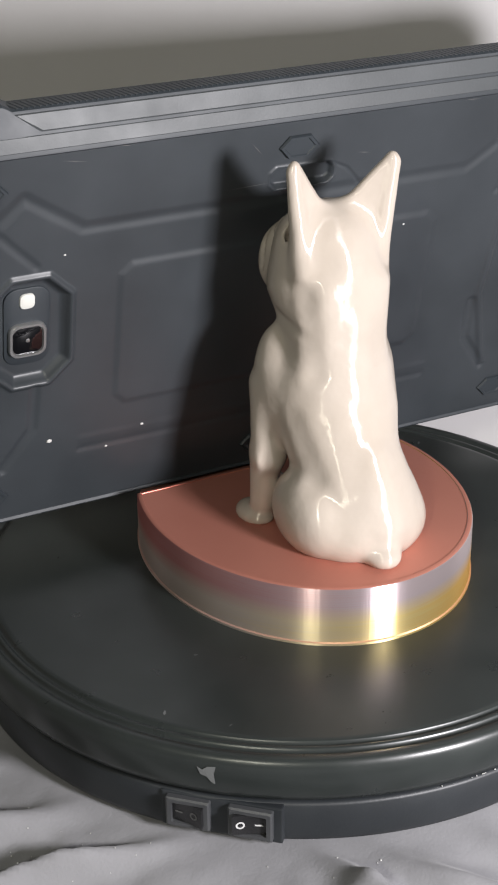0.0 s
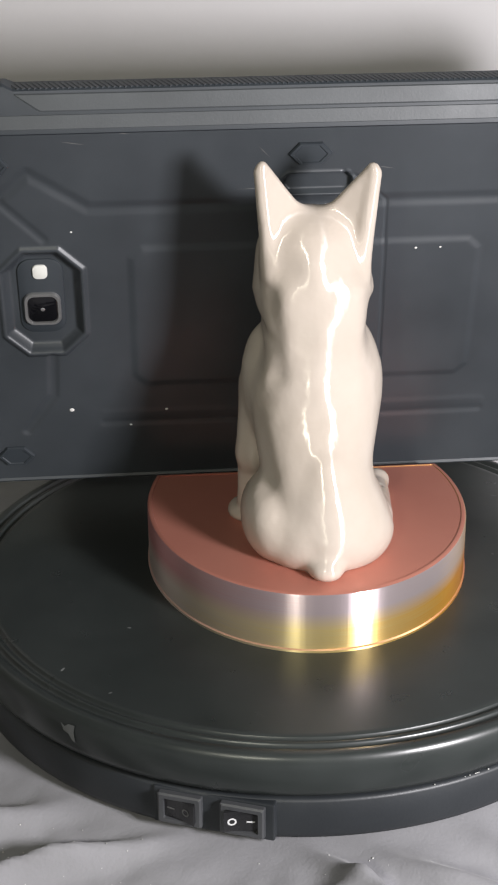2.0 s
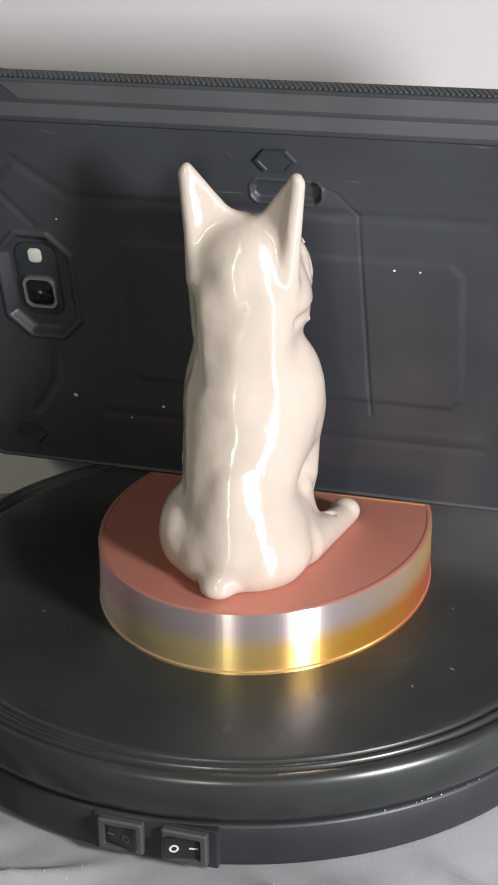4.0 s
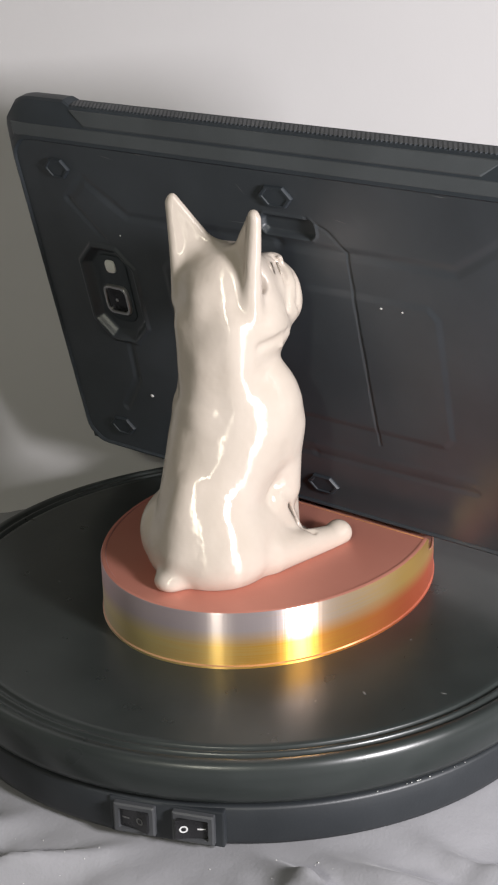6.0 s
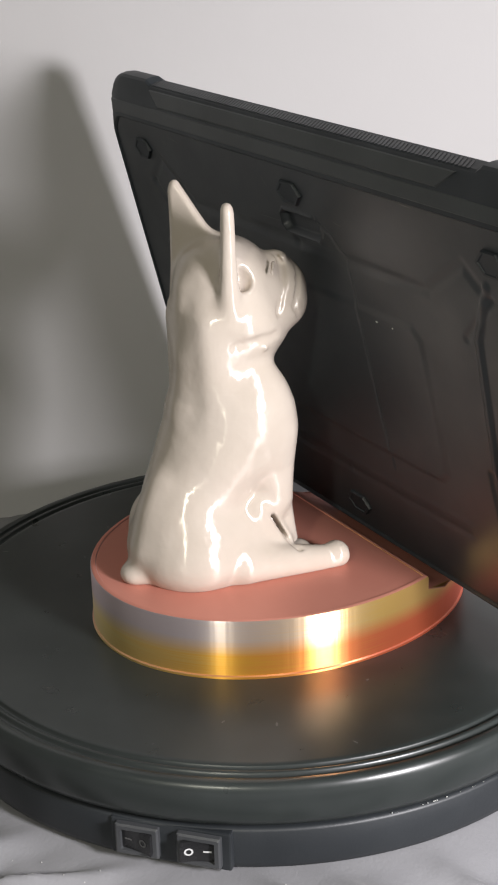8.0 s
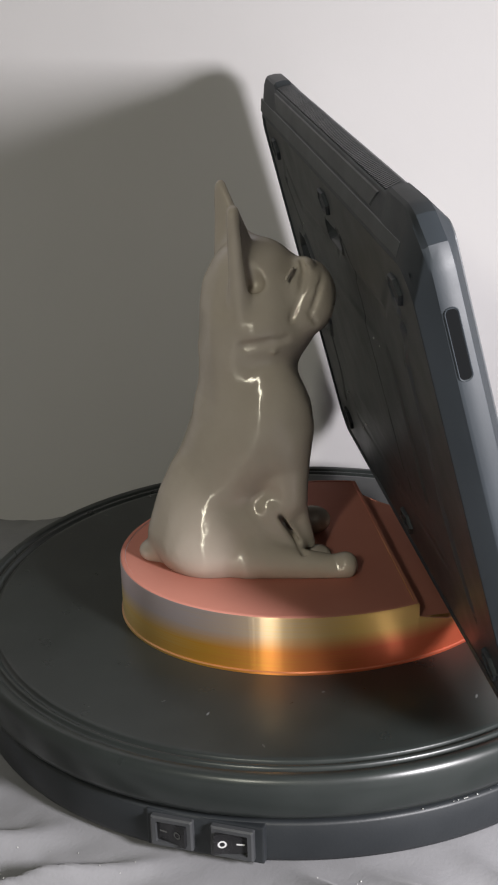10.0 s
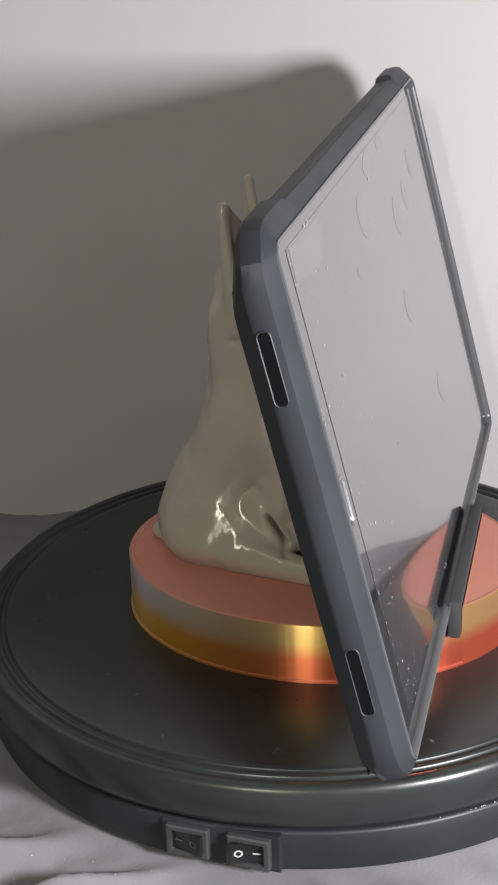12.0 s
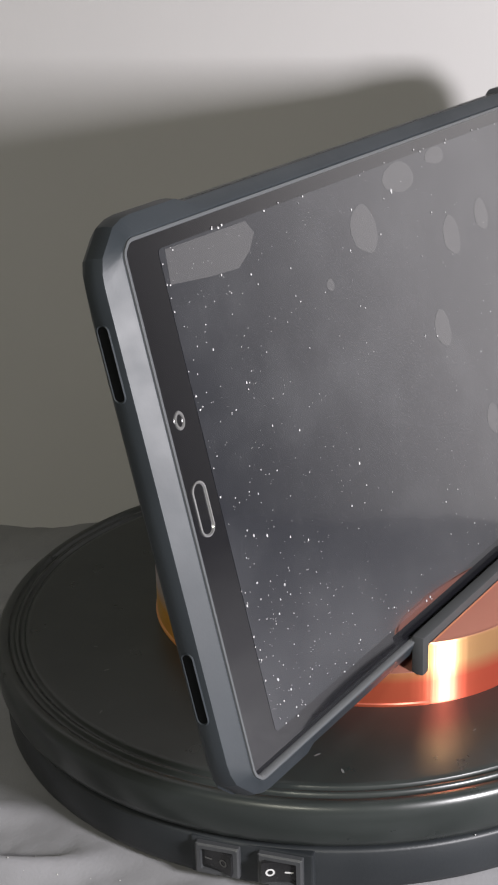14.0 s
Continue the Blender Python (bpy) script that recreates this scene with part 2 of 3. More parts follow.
def cloth_height(x, y):
    """Height of the crumpled cloth; flat under the turntable."""
    fold = noise.noise(Vector((x * 9 + y * 5, y * 14 - x * 6, 0.3))) * 0.35 + noise.noise(Vector((x * 38, y * 46, 1.7))) * 0.10
    fold += 0.055 * abs(noise.noise(Vector((x * 60 + y * 35, y * 85 - x * 20, 4.1)))) + 0.022 * noise.noise(Vector((x * 150, y * 190, 2.2)))
    for cx, cy, turn, long, wide, tall in CREASES:
        c, s = math.cos(radians(turn)), math.sin(radians(turn))
        u, v = (x - cx) * c + (y - cy) * s, (y - cy) * c - (x - cx) * s
        v += 0.004 * math.sin(u * 60 + turn)
        if abs(v) < wide * 4 and abs(u) < long:
            fold += tall * math.exp(-(v / wide) ** 2) * math.cos(u / long * math.pi / 2) ** 0.7
    calm = min(1.0, max(0.0, (math.hypot(x, y) - 0.121) / 0.030))
    return TABLE_Z - 0.0005 + calm * (fold * 0.025 - 0.0092)


def build_setting():
    # cloth with soft folds, one sheet
    far = [0.22 + 0.98 * (k / 45) ** 1.7 for k in range(1, 46)]
    xs = [-v for v in far[::-1]] + [-0.22 + 0.44 * k / 240 for k in range(241)] + far
    ys = [WALL_Y + 0.03 - 0.256 * k / 70 for k in range(71)] + [-0.06 - 0.16 * k / 100 for k in range(1, 101)] + [-0.22 - 1.18 * (k / 45) ** 1.7 for k in range(1, 46)]
    nx, ny = len(xs), len(ys)
    verts = [(x, y, cloth_height(x, y)) for y in ys for x in xs]
    faces = [(j * nx + i, j * nx + i + 1, (j + 1) * nx + i + 1, (j + 1) * nx + i) for j in range(ny - 1) for i in range(nx - 1)]
    me = bpy.data.meshes.new("tablecloth")
    me.from_pydata(verts, [], faces)
    me.materials.append(M_CLOTH)
    me.shade_smooth()
    ob = new("tablecloth", me)
    tagged(ob, "crumpled grey fabric sheet covering the table", "tablecloth", kind="structure")

    def plane_box(name, x0, x1, y0, y1, z0, z1, mat, label):
        bm = block(bmesh.new(), pose((x0 + x1) / 2, (y0 + y1) / 2, (z0 + z1) / 2), x1 - x0, y1 - y0, z1 - z0)
        tagged(new(name, mesh_of(name, bm, mat, False)), label, name.split("_")[0], kind="structure")

    plane_box("wall_north", -1.7, 1.7, WALL_Y, WALL_Y + 0.1, -0.8, 2.0, M_WALL, "pale grey painted wall behind the turntable")
    # rest of the room, out of view, added to close it and bounce light
    plane_box("wall_south", -1.7, 1.7, -2.6, -2.5, -0.8, 2.0, M_ROOM, "unseen plain room wall, pale to bounce light")
    plane_box("wall_west", -1.8, -1.7, -2.6, WALL_Y + 0.1, -0.8, 2.0, M_ROOM, "unseen plain room wall, pale to bounce light")
    plane_box("wall_east", 1.7, 1.8, -2.6, WALL_Y + 0.1, -0.8, 2.0, M_ROOM, "unseen plain room wall, pale to bounce light")
    plane_box("ceiling", -1.8, 1.8, -2.6, WALL_Y + 0.1, 2.0, 2.1, M_ROOM, "unseen plain ceiling, pale to bounce light")
    plane_box("floor", -1.8, 1.8, -2.6, WALL_Y + 0.1, -0.9, -0.8, M_ROOM, "unseen plain floor, pale to bounce light")


build_setting()


# ---------------------------------------------------------------- the turntable
def build_turntable():
    root = new("motorised_turntable")
    tagged(root, "black plastic motorised display turntable with two rocker switches", "turntable")
    platter = part("platter", lathe([
        (0, -0.0158), (0.1185, -0.0158), (0.1235, -0.0158), (0.1256, -0.0146), (0.1266, -0.0120), (0.1268, -0.0060), (0.1266, -0.0030), (0.1260, -0.0012),
        (0.1254, -0.0006), (0.1250, -0.0002), (0.1245, 0.0), (0.1222, 0.0), (0.1218, -0.0003), (0.1216, -0.0012), (0.1196, -0.0012), (0.1194, -0.0003), (0.1190, 0.0), (0.1182, 0.0), (0.1178, -0.0003), (0.1176, -0.0012), (0.1158, -0.0012), (0.1156, -0.0003), (0.1151, 0.0), (0.1135, 0.0), (0.06, 0.0), (0, 0.0)], 256), M_PLATTER, root, "satin black platter with a grooved rim", angle=80)
    part("housing", lathe([(0, -0.0335), (0.1185, -0.0335), (0.1215, -0.0333), (0.1232, -0.0322), (0.1240, -0.0300), (0.1243, -0.0185),
                           (0.1238, -0.0176), (0.1228, -0.0173), (0.118, -0.0173), (0.1178, -0.016), (0, -0.016)], 200), M_DRIVE, root, angle=50)
    return root, platter


turntable, platter = build_turntable()


PANEL = pose(0, 0, 0, 0, 0, -13.2) @ pose(0, -0.1238, -0.0250, 0, 0, -2.5)


def build_switch(root, dx, on):
    """A rocker switch in a bevelled frame on the flat panel, dx metres along it."""
    m = PANEL @ pose(dx, -0.0008, 0.0006)
    sw = part("rocker_switch", slab_frame(0.0144, 0.0112, 0.0106, 0.0076, 0.0026), M_SWITCH, root, "black rocker switch with on and off marks", smooth=False)
    sw.matrix_basis = m
    w, h, tilt = 0.0105, 0.0073, (-1 if on else 1)
    hi, lo, mid = -0.0036, -0.0004, -0.0014

    def face_y(x):
        f = x * tilt / (w / 2)
        return mid + (hi - mid) * f * (0.6 + 0.4 * f) if f > 0 else mid + (lo - mid) * -f
    xs = [-w / 2 + w * k / 10 for k in range(11)]
    pts = [(-w / 2, 0.003)] + [(x, face_y(x)) for x in xs] + [(w / 2, 0.003)]
    bm = loft(bmesh.new(), [[(x, y, -h / 2) for x, y in pts], [(x, y, h / 2) for x, y in pts]])
    rocker = part("rocker", bm, M_ROCKER, sw, smooth=False)
    o_x, i_x = (-0.0028, 0.0028) if on else (0.0022, -0.0030)
    bm = bmesh.new()
    rings = [[bm.verts.new((o_x + r * math.cos(2 * math.pi * k / 20), face_y(o_x + r * math.cos(2 * math.pi * k / 20)) - 0.00012, r * math.sin(2 * math.pi * k / 20))) for k in range(20)] for r in (0.00135, 0.0008)]
    for k in range(20):
        bm.faces.new((rings[0][k], rings[0][(k + 1) % 20], rings[1][(k + 1) % 20], rings[1][k]))
    q = [bm.verts.new((i_x + dx, face_y(i_x + dx) - 0.00012, dz)) for dx, dz in ((-0.0013, -0.0003), (0.0013, -0.0003), (0.0013, 0.0003), (-0.0013, 0.0003))]
    bm.faces.new(q)
    part("marking", bm, M_WHITE if on else M_GREY, sw, smooth=False)
    return sw


def slab_frame(w, h, iw, ih, depth):
    """A bevelled frame standing out towards -y with an opening."""
    bm = bmesh.new()
    r = 0.0004
    loops = [[(x, 0.003, z) for x, z in rounded(0, 0, w, h, r, 2)], [(x, -depth * 0.5, z) for x, z in rounded(0, 0, w, h, r, 2)],
             [(x, -depth * 0.7, z) for x, z in rounded(0, 0, w - 0.0012, h - 0.0012, r, 2)],
             [(x, -depth * 0.7, z) for x, z in rounded(0, 0, iw, ih, r, 2)], [(x, 0.002, z) for x, z in rounded(0, 0, iw, ih, r, 2)]]
    loft(bm, loops, cap=False)
    return bm


panel_bm = block(bmesh.new(), PANEL @ pose(0.0003, 0.0056, 0.0004), 0.0395, 0.0120, 0.0136, 0.0006)
part("switch_panel", panel_bm, M_DRIVE, turntable, "flat black switch panel", smooth=False)
build_switch(turntable, -0.0103, False)
build_switch(turntable, 0.0100, True)

# ---------------------------------------------------------------- the stand, in the platter's space turned by 26 degrees
TURN = pose(0, 0, 0, 0, 0, 26.3)
TOP = 0.0222


def build_stand():
    """An oval printed stand: a half for the dog, a lower slot, a front lip."""
    cs, cn, a, b = 0.0045, 0.006, 0.0596, 0.0732

    def chord(n0, n1, steps=64):
        """Outline of the oval between two chords across its length."""
        t0, t1 = math.asin(max(-1, (n0 - cn) / b)), math.asin(min(1, (n1 - cn) / b))
        right = [(cs + a * math.cos(t0 + (t1 - t0) * k / steps), cn + b * math.sin(t0 + (t1 - t0) * k / steps)) for k in range(steps + 1)]
        left = [(2 * cs - x, y) for x, y in right[::-1]]
        pts = right + left
        out = [pts[0]]
        for p in pts[1:]:
            if math.dist(p, out[-1]) > 1e-5:
                out.append(p)
        if math.dist(out[0], out[-1]) < 1e-5:
            out.pop()
        return out

    def prism(bm, outline, z1, edge):
        mx = sum(p[0] for p in outline) / len(outline)
        my = sum(p[1] for p in outline) / len(outline)

        def grow(d):
            res = []
            for x, y in outline:
                l = math.hypot(x - mx, y - my)
                res.append((mx + (x - mx) * (1 + d / l), my + (y - my) * (1 + d / l)))
            return res
        ramp = (lambda y: 0.0045 * min(1, max(0, (0.0445 - y) / 0.0115))) if z1 < 0.02 else (lambda y: 0.0)
        levels = [(0.0005, 0), (0.0005, 0.0008), (0, 0.0012), (0, z1 - edge), (-edge * 0.35, z1 - edge * 0.3), (-edge, z1), (-edge * 2.2, z1), (-edge * 2.4, z1 - 0.00025)]
        loft(bm, [[(x, y, z + (ramp(y) if z > 0.005 else 0)) for x, y in grow(d)] for d, z in levels])

    root = new("figurine_stand")
    tagged(root, "oval copper red and gold silk printed tablet stand with a slot", "stand")
    for name, n0, n1, z1, edge, label in (("figure_base", cn - b, 0.0335, TOP, 0.0009, "copper topped half that carries the figurine"), ("slot_floor", 0.0330, 0.0625, 0.0126, 0.0004, "lower slot floor"),
                                          ("front_lip", 0.0620, cn + b, TOP + 0.0008, 0.0009, "raised front lip")):
        bm = bmesh.new()
        prism(bm, chord(n0, n1), z1, edge)
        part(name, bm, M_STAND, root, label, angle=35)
    return root


stand = build_stand()


# ---------------------------------------------------------------- the dog figurine
def capsule(p, a, b, ra, rb):
    a, b = np.array(a, float), np.array(b, float)
    d = b - a
    h = np.clip(((p - a) @ d) / (d @ d), 0, 1)
    return np.linalg.norm(p - a - h[..., None] * d, axis=-1) - (ra + (rb - ra) * h)


def ellipsoid(p, c, r):
    q = p - np.array(c, float)
    r = np.array(r, float)
    k0 = np.linalg.norm(q / r, axis=-1)
    k1 = np.linalg.norm(q / (r * r), axis=-1)
    return k0 * (k0 - 1) / np.maximum(k1, 1e-6)


def triangle(p, a, b, c, r):
    """Distance to a rounded triangular plate."""
    a, b, c = (np.array(v, float) for v in (a, b, c))
    nor = np.cross(b - a, c - a)
    nor /= np.linalg.norm(nor)
    best = None
    inside = np.ones(p.shape[:-1], bool)
    for u, v in ((a, b), (b, c), (c, a)):
        e = v - u
        h = np.clip(((p - u) @ e) / (e @ e), 0, 1)
        d = np.linalg.norm(p - u - h[..., None] * e, axis=-1)
        best = d if best is None else np.minimum(best, d)
        inside &= ((p - u) @ np.cross(nor, e)) >= 0
    flat = np.abs((p - a) @ nor)
    return np.where(inside, flat, best) - r


def smin(a, b, k):
    h = np.clip(0.5 + 0.5 * (b - a) / k, 0, 1)
    return b + (a - b) * h - k * h * (1 - h)


def dog_field(p):
    """Signed distance, millimetres; x across, y forwards, z up from the stand's top."""
    q = p.copy()
    q[..., 0] = np.abs(q[..., 0])
    # trunk, haunches, chest, neck
    d = capsule(p, (1.3, -32.4, 18.8), (-4.5, -16.6, 52.9), 19.7, 17.8)
    d = smin(d, ellipsoid(p, (1.8, -33.6, 8.1), (24.5, 21.2, 15.2)), 7)
    d = smin(d, ellipsoid(p, (2.1, -21.5, 44.0), (19.5, 16.0, 21.6)), 6)
    d = smin(d, capsule(p, (-1.7, -22.4, 60.5), (-0.3, -12.8, 89.2), 12.3, 20.8), 6)
    d = smin(d, ellipsoid(p, (6.1, -12.3, 57.8), (15.0, 16.3, 18.0)), 7)
    # skull, cheeks, muzzle
    d = smin(d, ellipsoid(p, (-2.0, -13.5, 101.7), (17.9, 17.2, 17.0)), 4)
    d = smin(d, ellipsoid(p, (1.7, 4.0, 98.0), (14.1, 11.0, 12.1)), 5)
    d = smin(d, ellipsoid(p, (8.4, 2.3, 93.3), (8.5, 9.5, 7.7)), 3)
    d = smin(d, ellipsoid(p, (-8.0, 5.4, 93.6), (8.5, 7.9, 12.6)), 3)
    d = smin(d, ellipsoid(p, (0.2, 6.5, 105.4), (6.1, 4.2, 3.7)), 2)
    d = smin(d, ellipsoid(p, (5.6, 3.6, 110.2), (4.2, 2.8, 1.9)), 3)
    # ears
    d = smin(d, triangle(p, (15.3, -21.1, 98.0), (17.9, -22.5, 132.9), (2.6, -14.4, 113.6), 2.0), 5)
    d = smin(d, capsule(p, (12.8, -19.5, 88.0), (19.0, -22.9, 131.0), 4.0, 1.9), 2.0)
    d = smin(d, triangle(p, (-15.8, -24.0, 98.0), (-18.2, -22.3, 134.2), (-3.0, -14.6, 113.4), 1.9), 5)
    d = smin(d, capsule(p, (-13.2, -21.0, 88.0), (-19.4, -22.3, 132.2), 4.2, 1.8), 2.0)
    # shoulders, forelegs, paws
    d = smin(d, ellipsoid(p, (14.9, -10.2, 54.5), (9.4, 13.3, 21.4)), 6)
    d = smin(d, ellipsoid(p, (-17.1, -7.3, 52.5), (7.8, 9.6, 22.4)), 6)
    d = smin(d, capsule(p, (13.7, -6.0, 50.9), (15.0, -4.8, 26.6), 9.3, 6.3), 3.0)
    d = smin(d, capsule(p, (15.6, -3.7, 26.7), (14.7, 2.1, 7.5), 4.1, 1.9), 1.2)
    d = smin(d, ellipsoid(p, (13.5, 5.3, 1.4), (6.1, 5.0, 3.2)), 2.0)
    d = smin(d, capsule(p, (-17.2, -3.9, 52.0), (-20.8, -8.5, 26.8), 8.0, 6.0), 2.2)
    d = smin(d, capsule(p, (-19.9, -5.2, 26.6), (-21.8, -5.3, 7.0), 5.9, 4.8), 4.0)
    d = smin(d, ellipsoid(p, (-23.2, -1.8, 1.0), (6.6, 9.0, 4.2)), 1.8)
    # thighs, hind feet, tail
    d = smin(d, ellipsoid(p, (15.5, -25.2, 10.5), (8.4, 21.3, 15.4)), 3.5)
    d = smin(d, ellipsoid(p, (-17.1, -29.3, 12.9), (9.9, 17.4, 14.6)), 4)
    d = smin(d, capsule(p, (21.4, -20.8, 5.7), (27.3, 8.8, 2.6), 7.0, 4.7), 5)
    d = smin(d, ellipsoid(p, (27.8, 12.9, 3.4), (5.3, 4.4, 4.8)), 2.0)
    d = smin(d, capsule(p, (15.8, -13.0, 23.5), (16.7, -4.6, 8.7), 5.7, 4.5), 3)
    d = smin(d, capsule(p, (14.7, -8.0, 34.0), (15.1, -6.5, 23.7), 6.0, 5.5), 3)
    d = smin(d, capsule(p, (-11.0, -18.0, 6.0), (-10.5, 6.0, 5.0), 6.0, 4.6), 3)
    d = smin(d, ellipsoid(p, (-10.4, 8.6, 4.6), (5.8, 5.8, 4.8)), 2.5)
    d = smin(d, ellipsoid(p, (0.1, -53.2, 2.9), (6.1, 6.5, 4.4)), 3.5)
    # blunt ridge along the back
    d = smin(d, capsule(p, (2.8, -50.5, 11.3), (1.8, -42.2, 34.2), 4.1, 3.3), 6)
    d = smin(d, capsule(p, (1.0, -37.9, 35.4), (1.2, -27.9, 57.8), 1.6, 2.3), 6)
    d = smin(d, capsule(p, (0.8, -29.8, 58.2), (0.5, -28.5, 80.0), 4.3, 3.0), 6)
    d = smin(d, capsule(p, (0.5, -28.5, 80.0), (-1.5, -27.0, 102.0), 3.0, 3.0), 6)
    d = smin(d, capsule(q, (9.1, -25.8, 90.1), (8.7, -21.8, 60.5), 4.4, 6.6), 8)
    # hollows: ear cups, eyes, folds of the face, neck and flanks
    d = -smin(-d, capsule(q, (14.2, -15.6, 106.5), (18.0, -19.0, 126.5), 3.6, 1.1), 1.2)
    d = -smin(-d, capsule(q, (15.6, -4.6, 106.0), (11.6, -0.6, 108.8), 1.0, 0.8), 0.8)
    d = smin(d, capsule(q, (16.0, -4.8, 107.8), (11.5, -1.4, 110.4), 0.8, 0.8), 1.4)
    for a, b, r in (((6.5, 2.2, 111.8), (9.5, 2.9, 108.4), 0.9), ((9.5, 2.9, 108.4), (16.0, -0.2, 101.5), 1.1), ((16.0, -0.2, 101.5), (17.6, -3.6, 94.0), 1.0),
                    ((8.5, 9.8, 107.5), (13.2, 7.2, 103.0), 0.6), ((13.2, 7.2, 103.0), (17.5, 3.0, 94.0), 0.7), ((3.0, 13.6, 104.0), (10.5, 11.2, 92.0), 0.7),
                    ((17.6, 1.5, 98.0), (16.0, 5.5, 91.0), 0.6), ((14.0, 4.5, 106.2), (10.6, 5.6, 109.0), 0.5)):
        d = -smin(-d, capsule(q, a, b, r, r), 1.0)
    d = -smin(-d, capsule(p, (18.6, -20.5, 85.2), (21.3, -12.0, 86.6), 1.5, 1.7), 1.8)
    d = -smin(-d, capsule(p, (21.3, -12.0, 86.6), (19.6, -5.6, 87.2), 1.7, 1.2), 1.6)
    d = -smin(-d, capsule(p, (-20.4, -11.5, 80.5), (-18.6, -27.0, 77.0), 1.9, 1.6), 2.5)
    d = -smin(-d, capsule(p, (-20.5, -30.5, 92.0), (-17.5, -33.0, 66.0), 4.2, 4.0), 5)
    d = -smin(-d, capsule(p, (10.5, -38.5, 96.0), (13.0, -38.0, 64.0), 3.6, 3.6), 5)
    d = -smin(-d, capsule(p, (-25.5, -29.0, 48.0), (-22.5, -39.5, 31.0), 4.2, 4.4), 5)
    d = -smin(-d, capsule(p, (-9.5, -46.5, 52.0), (-12.5, -54.0, 24.0), 4.0, 4.0), 6)
    d = -smin(-d, capsule(p, (27.5, -15.0, 47.0), (24.6, -11.0, 27.0), 3.0, 2.2), 2.5)
    d = -smin(-d, capsule(p, (28.0, -27.0, 38.0), (28.0, -36.0, 24.0), 3.4, 3.4), 5)
    d = -smin(-d, capsule(p, (-25.5, -15.5, 36.0), (-27.0, -13.2, 8.0), 3.0, 3.6), 1.4)
    # slit under the foreleg, toes, wart
    d = -smin(-d, triangle(p, (26, -11.4, 24.4), (27, -2.2, 8.6), (9, -5.0, 14), 1.0), 0.8)
    for tx, ty in ((25.9, 17.2), (28.4, 17.6), (30.8, 16.6)):
        d = -smin(-d, capsule(p, (tx, ty, 9.5), (tx, ty + 0.4, 1), 0.5, 0.5), 0.9)
    d = smin(d, ellipsoid(p, (18.2, -9.8, 83.3), (1.5, 1.3, 1.3)), 0.8)
    # uneven modelled surface, a faint seam between two print runs
    x, y, z = p[..., 0], p[..., 1], p[..., 2]
    w = np.sin(z * 0.16 + 0.5 * np.sin(y * 0.13)) * np.sin(x * 0.21 + y * 0.10 + 1)
    w = w + 0.7 * np.sin(z * 0.37 + 1.3 * np.sin(x * 0.2)) * np.sin(x * 0.33 - y * 0.27)
    d = d + 0.09 * w + 0.07 * np.tanh((z - 63) / 0.5)
    return np.maximum(d, -p[..., 2] - 0.2)


def surface(field, lo, hi, step):
    """Naive surface nets of a signed distance field."""
    axes = [np.arange(l, h + step, step) for l, h in zip(lo, hi)]
    v = np.empty([len(a) for a in axes])
    for i, x in enumerate(axes[0]):
        g = np.stack(np.meshgrid([x], axes[1], axes[2], indexing="ij"), -1)
        v[i] = field(g)[0]
    inside = v < 0
    cells = [c - 1 for c in v.shape]
    total, count = np.zeros((*cells, 3)), np.zeros(cells)
    corner = [(i, j, k) for i in (0, 1) for j in (0, 1) for k in (0, 1)]

    def at(arr, c):
        return arr[c[0]:c[0] + cells[0], c[1]:c[1] + cells[1], c[2]:c[2] + cells[2]]
    for a in corner:
        for b in corner:
            if sum(y - x for x, y in zip(a, b)) == 1 and all(y >= x for x, y in zip(a, b)):
                va, vb = at(v, a), at(v, b)
                cross = (va < 0) != (vb < 0)
                t = np.where(cross, va / np.where(cross, va - vb, 1), 0)[..., None]
                total += np.where(cross[..., None], np.array(a) + t * (np.array(b) - np.array(a)), 0)
                count += cross
    used = count > 0
    index = np.full(cells, -1)
    index[used] = np.arange(used.sum())
    where = np.argwhere(used)
    verts = np.array(lo) + step * (where + total[used] / count[used][:, None])
    faces = []
    for ax in range(3):
        a = [slice(1, -1)] * 3
        b = [slice(1, -1)] * 3
        a[ax], b[ax] = slice(0, -1), slice(1, None)
        s0, s1 = inside[tuple(a)], inside[tuple(b)]
        edge = np.argwhere(s0 != s1)
        flip = s0[s0 != s1]
        u, w = (ax + 1) % 3, (ax + 2) % 3
        base = edge + 1
        base[:, ax] -= 1
        quad = []
        for du, dw in ((0, 0), (-1, 0), (-1, -1), (0, -1)):
            c = base.copy()
            c[:, u] += du
            c[:, w] += dw
            quad.append(index[c[:, 0], c[:, 1], c[:, 2]])
        quad = np.stack(quad, 1)
        quad[~flip] = quad[~flip][:, ::-1]
        faces.append(quad)
    return verts, np.concatenate(faces)


def build_dog():
    verts, faces = surface(dog_field, (-40, -66, -2), (40, 26, 142), 0.85)
    me = bpy.data.meshes.new("dog_figurine")
    me.from_pydata((verts / 1000 + np.array((0.0045, 0.0, TOP - 0.0002))).tolist(), [], faces.tolist())
    me.materials.append(M_DOG)
    me.shade_smooth()
    ob = new("dog_figurine", me)
    tagged(ob, "glossy cream printed figurine of a seated bulldog with upright ears", "figurine")
    return ob


dog = build_dog()

# ---------------------------------------------------------------- the tablet in its rugged case
TABLET = pose(0, 0.0523, 0.0151, 13.9, 0, 0)
XL, XR, TH, TD = -0.1338, 0.1459, 0.1688, 0.015
TX, TW = (XL + XR) / 2, XR - XL
BACK = -0.0065  # the back panel's level


